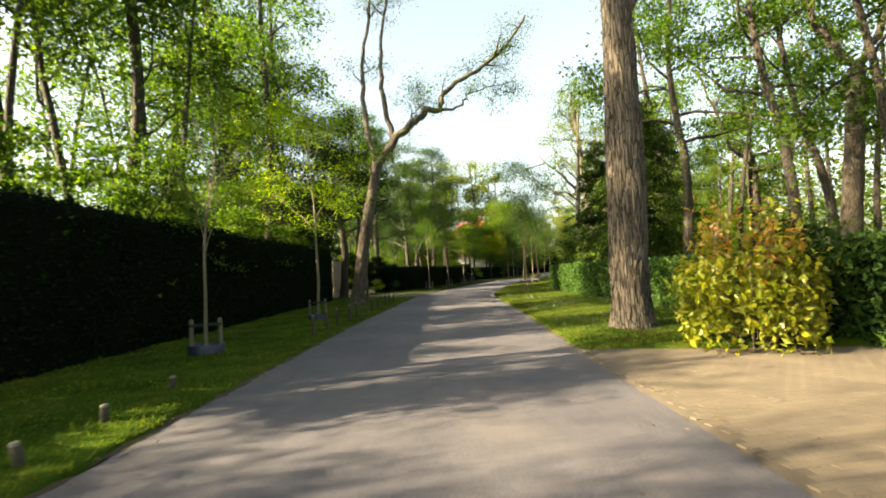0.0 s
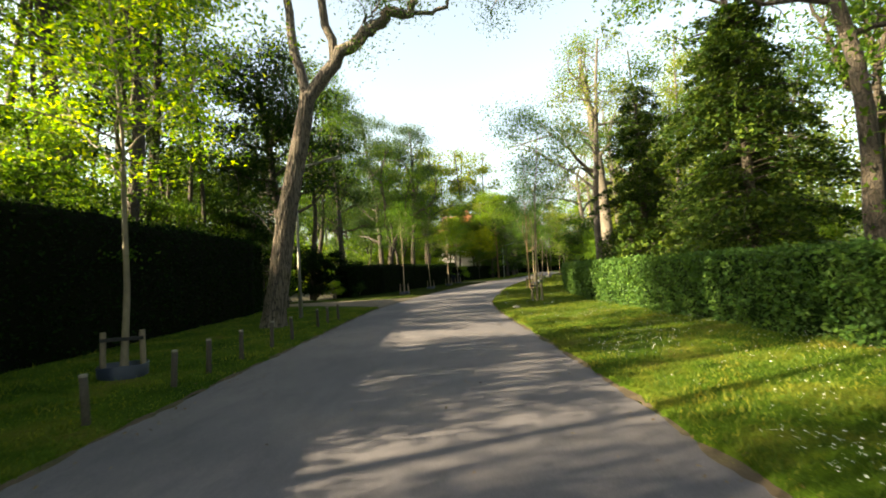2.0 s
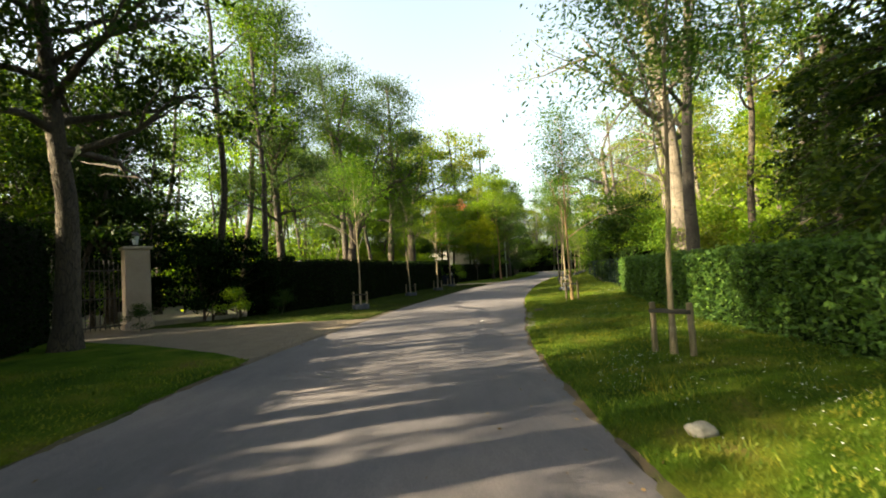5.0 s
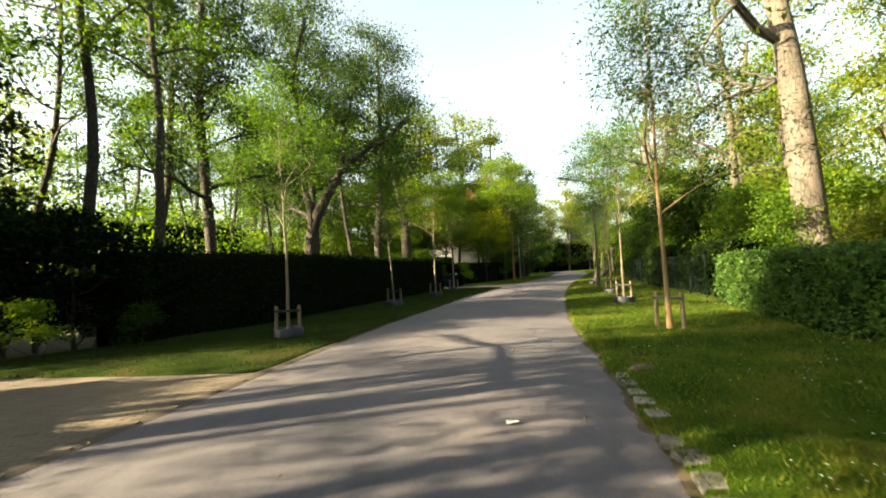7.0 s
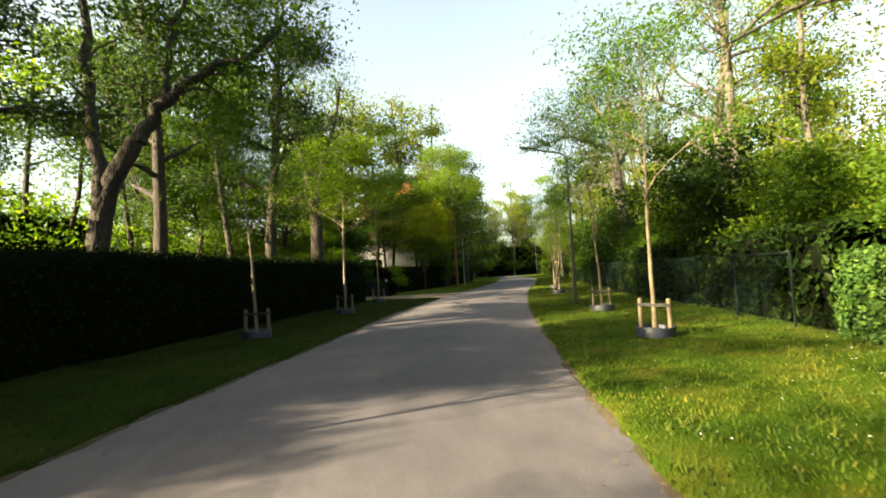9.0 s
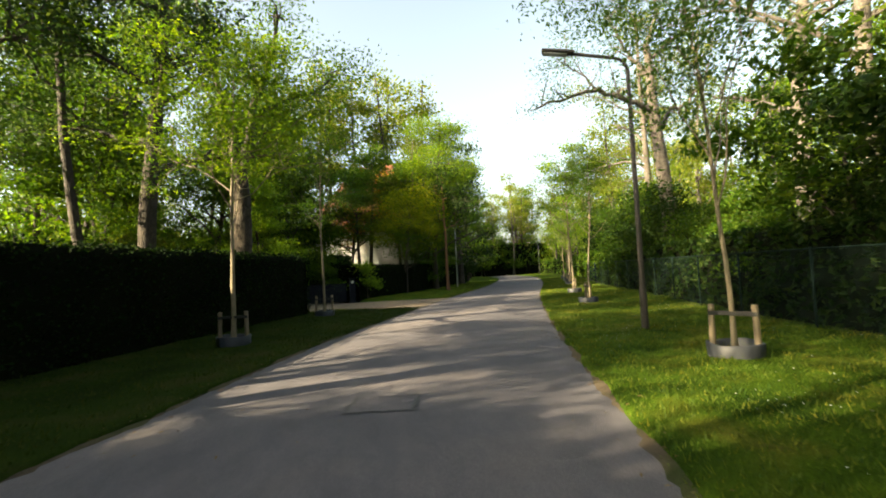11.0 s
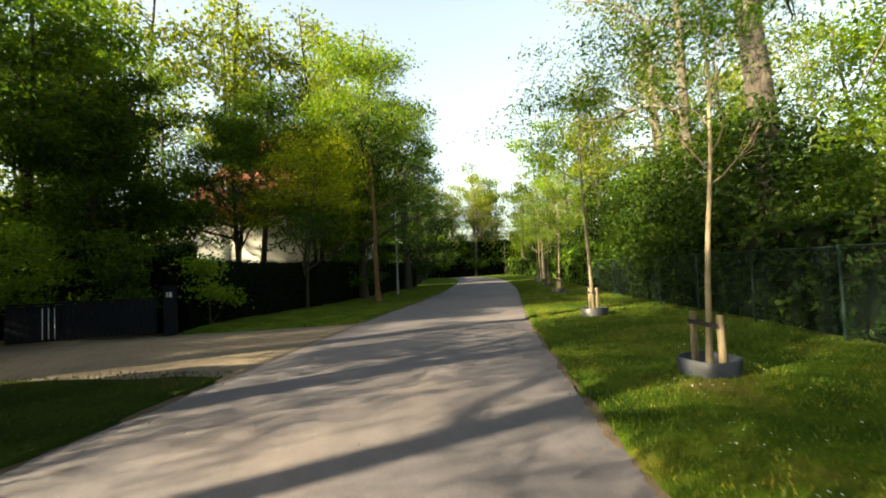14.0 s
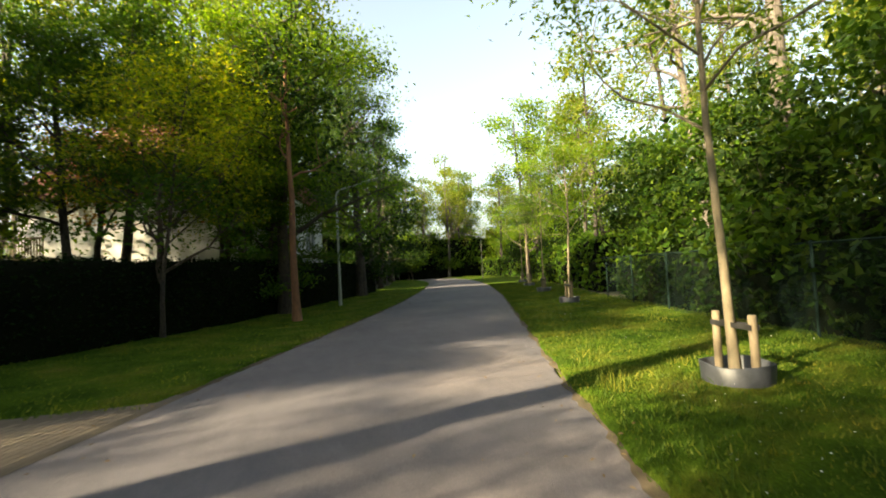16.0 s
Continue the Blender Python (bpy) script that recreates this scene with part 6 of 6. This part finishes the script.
for k in range(13):
    bm = bmesh.new()
    box(bm, (-5.27 + k * 0.12, -HY - 0.93, 2.842), (-5.22 + k * 0.12, -HY - 0.89, 3.62), 0.004)
    part("baluster", bm, M_stake, balcony)
bm = bmesh.new()
box(bm, (-5.32, -HY - 0.96, 3.622), (-3.78, -HY - 0.86, 3.69), 0.008)
part("handrail", bm, M_stake, balcony)
for px_ in (-5.25, -3.85):
    bm = bmesh.new()
    box(bm, (px_ - 0.06, -HY - 0.92, 0.0), (px_ + 0.06, -HY - 0.8, 2.718), 0.008)
    part("support_post", bm, M_stake, balcony)
# roof: two long slopes and two hips, laid in stepped courses
EV, RZ, RX = 0.45, 11.6, 2.6
bm = bmesh.new()
e0 = [Vector((-HX - EV, -HY - EV, HZ)), Vector((HX + EV, -HY - EV, HZ)), Vector((HX + EV, HY + EV, HZ)), Vector((-HX - EV, HY + EV, HZ))]
r0, r1 = Vector((-RX, 0, RZ)), Vector((RX, 0, RZ))
for a, b, c, d4 in ((e0[0], e0[1], r1, r0), (e0[1], e0[2], r1, r1), (e0[2], e0[3], r0, r1), (e0[3], e0[0], r0, r0)):
    nn = (b - a).cross((c + d4) / 2 - a).normalized()
    rows = 26
    for k in range(rows):
        t0, t1 = k / rows, (k + 1) / rows
        P = [a.lerp(d4, t0), b.lerp(c, t0), b.lerp(c, t1), a.lerp(d4, t1)]
        off = [0.07, 0.07, 0.0, 0.0]
        vs = [bm.verts.new(p_ + nn * o) for p_, o in zip(P, off)]
        lo = [bm.verts.new(p_ + nn * 0.0) for p_ in P[:2]]
        try:
            bm.faces.new(vs)
            bm.faces.new([lo[0], lo[1], vs[1], vs[0]])
        except ValueError:
            pass
bmesh.ops.remove_doubles(bm, verts=bm.verts, dist=0.002)
roof = part("roof", bm, M_tile, house, "steep red clay tile roof")
bm = bmesh.new()
box(bm, (-HX - 0.3, -HY - 0.3, HZ - 0.12), (HX + 0.3, HY + 0.3, HZ + 0.02))
part("soffit", bm, M_white, house)
bm = bmesh.new()
sl = math.degrees(math.atan2(RZ - HZ, HY + EV))
box(bm, (-0.55, -0.45, 0.05), (0.55, 0.45, 0.2), 0.02, pose(-3.1, -HY - EV + 1.9, HZ + 1.9 * (RZ - HZ) / (HY + EV), sl, 0, 0))
sk = part("roof_window", bm, M_shutter, house, "grey roof window frame")
bm = bmesh.new()
box(bm, (-0.45, -0.36, 0.19), (0.45, 0.36, 0.215), 0.004, pose(-3.1, -HY - EV + 1.9, HZ + 1.9 * (RZ - HZ) / (HY + EV), sl, 0, 0))
part("pane", bm, M_glass, sk, "pale reflecting pane")
bm = bmesh.new()
box(bm, (1.2, 0.4, RZ - 1.0), (1.9, 1.2, RZ + 1.0), 0.02)
part("chimney", bm, M_tile, house)

# ---- small things on the ground ----
rs = np.random.default_rng(77)


def blob(name, label, category, at, r, seed, mat, flat=0.7, group=""):
    bm = bmesh.new()
    bmesh.ops.create_icosphere(bm, subdivisions=3, radius=1)
    for v in bm.verts:
        k = 1 + 0.22 * noise.noise(v.co * 1.3 + Vector((seed, 0, 0))) + 0.06 * noise.noise(v.co * 4 + Vector((seed, 3, 0)))
        v.co = Vector((v.co.x * r * k * 1.2, v.co.y * r * k, v.co.z * r * k * flat))
    me = bpy.data.meshes.new(name)
    bm.to_mesh(me)
    bm.free()
    me.materials.append(mat)
    me.shade_smooth()
    ob = tagged(new(name, me), label, category, group)
    ob.location = at
    return ob


blob("stone", "pale rounded stone lying in the verge grass", "stone", (3.55, 25.7, 0.08), 0.1, 3, M_rock)
rk = np.random.default_rng(91)
for i in range(11):
    y = 32.7 + 0.36 * i + rk.normal(0, 0.03)
    bm = bmesh.new()
    box(bm, (-0.07 - rk.uniform(0, 0.05), -0.16 + rk.uniform(0, 0.05), -0.05), (0.08 + rk.uniform(0, 0.06), 0.16 - rk.uniform(0, 0.05), 0.012), 0.012)
    for v in bm.verts:
        v.co += Vector((noise.noise(v.co * 9 + Vector((i, 0, 0))), noise.noise(v.co * 9 + Vector((0, i, 0))), 0)) * 0.025
    ob = tagged(part("kerb_slab", bm, M_slab), "flat pale broken slab along the asphalt edge", "kerb stone", "kerb slabs along the asphalt")
    ob.matrix_world = pose(float(xr(y)) + 0.13 + rk.normal(0, 0.02), y, 0.022 + rk.normal(0, 0.004), rk.normal(0, 2), rk.normal(0, 2), rk.normal(-12, 6))
# plain dark lump standing in for a drain cover in the grass
blob("dark_lump", "small dark lump in the grass, for a drain cover", "earth heap", (5.05, 36.55, 0.05), 0.14, 5, M_soil, 0.45)
scrap = tagged(new("paper_scrap", mesh_of("paper_scrap", [(-0.07, -0.03, 0), (0.06, -0.035, 0.012), (0.075, 0.03, 0.004), (-0.05, 0.04, 0.015), (0.0, 0.0, 0.02)], [[0, 1, 4], [1, 2, 4], [2, 3, 4], [3, 0, 4]], M_white)), "small crumpled white scrap lying on the asphalt", "litter")
scrap.matrix_world = pose(3.0, 34.85, 0.016, 0, 0, 10)


def blades(name, fn, yr, n, label, seed, hmin=0.022, hmax=0.06, mat=M_grass):
    """Grass: single pointed blades in uneven drifts."""
    rng = np.random.default_rng(seed)
    u, v = rng.uniform(0.0, 1, n) ** 1.15, rng.uniform(0, 1, n)
    x, y, z = fn(u, v)
    ok = (y > yr[0]) & (y < yr[1])
    x, y, z = x[ok], y[ok], z[ok]
    k = len(x)
    h = rng.uniform(hmin, hmax, k) * (1 + 0.8 * np.maximum(0, wob(x, y, 1.9, 4))) * (1 + 0.9 * (rng.uniform(0, 1, k) < 0.03))
    a = rng.uniform(0, 6.28, k)
    w = rng.uniform(0.006, 0.013, k)
    ln = rng.normal(0, 0.45, (k, 2)) * h[:, None]
    b = np.stack([np.cos(a) * w, np.sin(a) * w, np.zeros(k)], 1)
    p = np.stack([x, y, z - 0.01], 1)
    tip = p + np.c_[ln, h]
    V = np.stack([p - b, p + b, tip], 1).reshape(-1, 3)
    ob = tagged(new(name, mesh_of(name, V, np.arange(3 * k).reshape(k, 3), mat)), label, "grass", "", "stuff")
    return ob


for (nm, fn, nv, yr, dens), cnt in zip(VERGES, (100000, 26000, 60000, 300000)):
    blades("grass", fn, yr, cnt, "short uneven verge grass", nv, mat=M_shadeblades if nm == "left_verge_middle" else M_grass)
# daisies, in drifts on the right verge
fn = VERGES[3][1]
u, v = rs.uniform(0.08, 0.98, 110000), rs.uniform(0, 0.55, 110000)
x, y, z = fn(u, v)
dr = wob(x, y, 0.9, 1.3) + 0.5 * wob(x, y, 2.3, 0.4) + 0.75 * rs.normal(size=len(x)) > np.interp(y, [8, 12, 20, 28, 34, 60, 70], [1.2, 1.05, 1.1, 1.4, 1.65, 1.7, 1.9])
x, y, z = x[dr], y[dr], z[dr]
k = len(x)
a = np.arange(6) * np.pi / 3
r = rs.uniform(0.005, 0.0085, k)
tl = rs.normal(0, 0.25, (k, 2))
ring = np.stack([np.cos(a)[None] * r[:, None], np.sin(a)[None] * r[:, None], (np.cos(a)[None] * tl[:, :1] + np.sin(a)[None] * tl[:, 1:]) * r[:, None]], -1) + np.stack([x, y, z + rs.uniform(0.06, 0.11, k)], 1)[:, None]
tagged(new("daisies", mesh_of("daisies", ring.reshape(-1, 3), np.arange(6 * k).reshape(k, 6), M_daisy)), "white daisies scattered in the grass", "flowers", "", "stuff")
# tufts of long grass left by the mower
tv = []
for tx, ty in [(5.2, 38.3), (5.5, 38.7), (6.6, 39.6), (7.0, 40.3), (3.9, 27.0), (4.6, 28.4), (4.1, 22.6), (14.9, 69.2), (16.7, 69.3), (8.1, 75.6), (9.6, 75.5), (10.8, 52.1), (11.05, 51.95), (10.9, 51.8), (-0.9, 42.6), (5.3, 23.8), (11.5, 75.8), (12.2, 77.2)]:
    for _ in range(70):
        bx, by = rs.normal(tx, 0.13), rs.normal(ty, 0.13)
        hh, aa = rs.uniform(0.12, 0.3), rs.uniform(0, 6.28)
        lx, ly = rs.normal(0, 0.28, 2) * hh
        tv += [(bx - 0.006 * math.cos(aa), by - 0.006 * math.sin(aa), 0.02), (bx + 0.006 * math.cos(aa), by + 0.006 * math.sin(aa), 0.02), (bx + lx, by + ly, hh)]
tagged(new("grass_tufts", mesh_of("grass_tufts", tv, np.arange(len(tv)).reshape(-1, 3), M_grass)), "tufts of long grass in the verge", "grass", "", "stuff")
# dry leaves and twigs on lane edges and verge
n = 2600
yy = rs.uniform(-2, 90, n)
side = rs.uniform(0, 1, n)
xx = np.where(side < 0.35, xl(yy) + rs.normal(0.1, 0.35, n), np.where(side < 0.7, xr(yy) + rs.normal(-0.1, 0.35, n), xl(yy) + (xr(yy) - xl(yy)) * rs.uniform(0, 1, n)))
keep = (side < 0.7) | (rs.uniform(0, 1, n) < 0.35)
V, F = leaf_cards(rs, np.stack([xx, yy, np.full(n, 0.035)], 1)[keep], 0.045, 4.0, 0.5)
tagged(new("leaf_litter", mesh_of("leaf_litter", V, F, M_litter)), "small dry leaves blown along the asphalt edges", "leaves", "", "stuff")

# ---- driveway bricks, last ----


def brick_mesh():
    bm = bmesh.new()
    box(bm, (-0.098, -0.047, -0.04), (0.098, 0.047, 0.0), 0)
    top = [f for f in bm.faces if f.normal.z > 0.9]
    r = bmesh.ops.inset_region(bm, faces=top, thickness=0.006, depth=0.0)
    for f in top:
        for v in f.verts:
            v.co.z += 0.005
    me = bpy.data.meshes.new("brick")
    bm.to_mesh(me)
    bm.free()
    me.materials.append(M_brick)
    return me


BRICK = brick_mesh()
BV = np.array([v.co[:] for v in BRICK.vertices])
BF = [list(p.vertices) for p in BRICK.polygons]


def paving(name, label, inside, x0, x1, y0, y1, turn, near):
    """Bricks in half-bond rows; the 300 at the near stretch single, the rest joined."""
    ob = thing(name, label, "driveway", "", "structure")
    rng = np.random.default_rng(int(abs(x0 * 7 + y0 * 3)) + 1)
    c, s_ = math.cos(radians(turn)), math.sin(radians(turn))
    cx, cy = (x0 + x1) / 2, (y0 + y1) / 2
    R = math.hypot(x1 - x0, y1 - y0) / 2 + 0.3
    spots = []
    for j in range(int(2 * R / 0.1)):
        for i in range(int(2 * R / 0.202)):
            lx, ly = -R + i * 0.202 + (0.101 if j % 2 else 0), -R + j * 0.1
            x, y = cx + c * lx - s_ * ly, cy + s_ * lx + c * ly
            if x0 < x < x1 and y0 < y < y1 and inside(x, y):
                spots.append((x, y))
    spots.sort(key=lambda p: (p[0] - near[0]) ** 2 + (p[1] - near[1]) ** 2)
    rest_V, rest_F, n = [], [], 0
    for k, (x, y) in enumerate(spots):
        m = pose(x, y, 0.004 + rng.normal(0, 0.0007), rng.normal(0, 0.15), rng.normal(0, 0.15), turn + rng.normal(0, 0.8))
        if k < 300:
            b = child("brick", BRICK, ob)
            b.matrix_world = m
        else:
            A = np.array(m)
            rest_V.append(BV @ A[:3, :3].T + A[:3, 3])
            rest_F += [[q_ + n for q_ in f] for f in BF]
            n += len(BV)
    if rest_V:
        tagged(child("brick_field", mesh_of("brick_field", np.vstack(rest_V), rest_F, M_brick), ob), kind="stuff")
    return ob


paving("brick_driveway", "sandy brown brick driveway worn smooth", lambda x, y: x > float(xr(y)) + 0.06 and y < 8.3 - 0.23 * (x - 2.4), 2.2, 7.5, 1.6, 8.2, 8, (3.0, 4.0))
paving("brick_driveway", "brown brick driveway leading to the iron gate", lambda x, y: x < float(xl(y)) - 0.06, -7.5, 0.2, 31.0, 40.0, 20, (-1.2, 35.5))
paving("brick_driveway", "reddish brick driveway leading to the board gate", lambda x, y: x < float(xl(y)) - 0.06, 2.5, 10.0, 65.2, 71.0, 66, (8.0, 67.5))
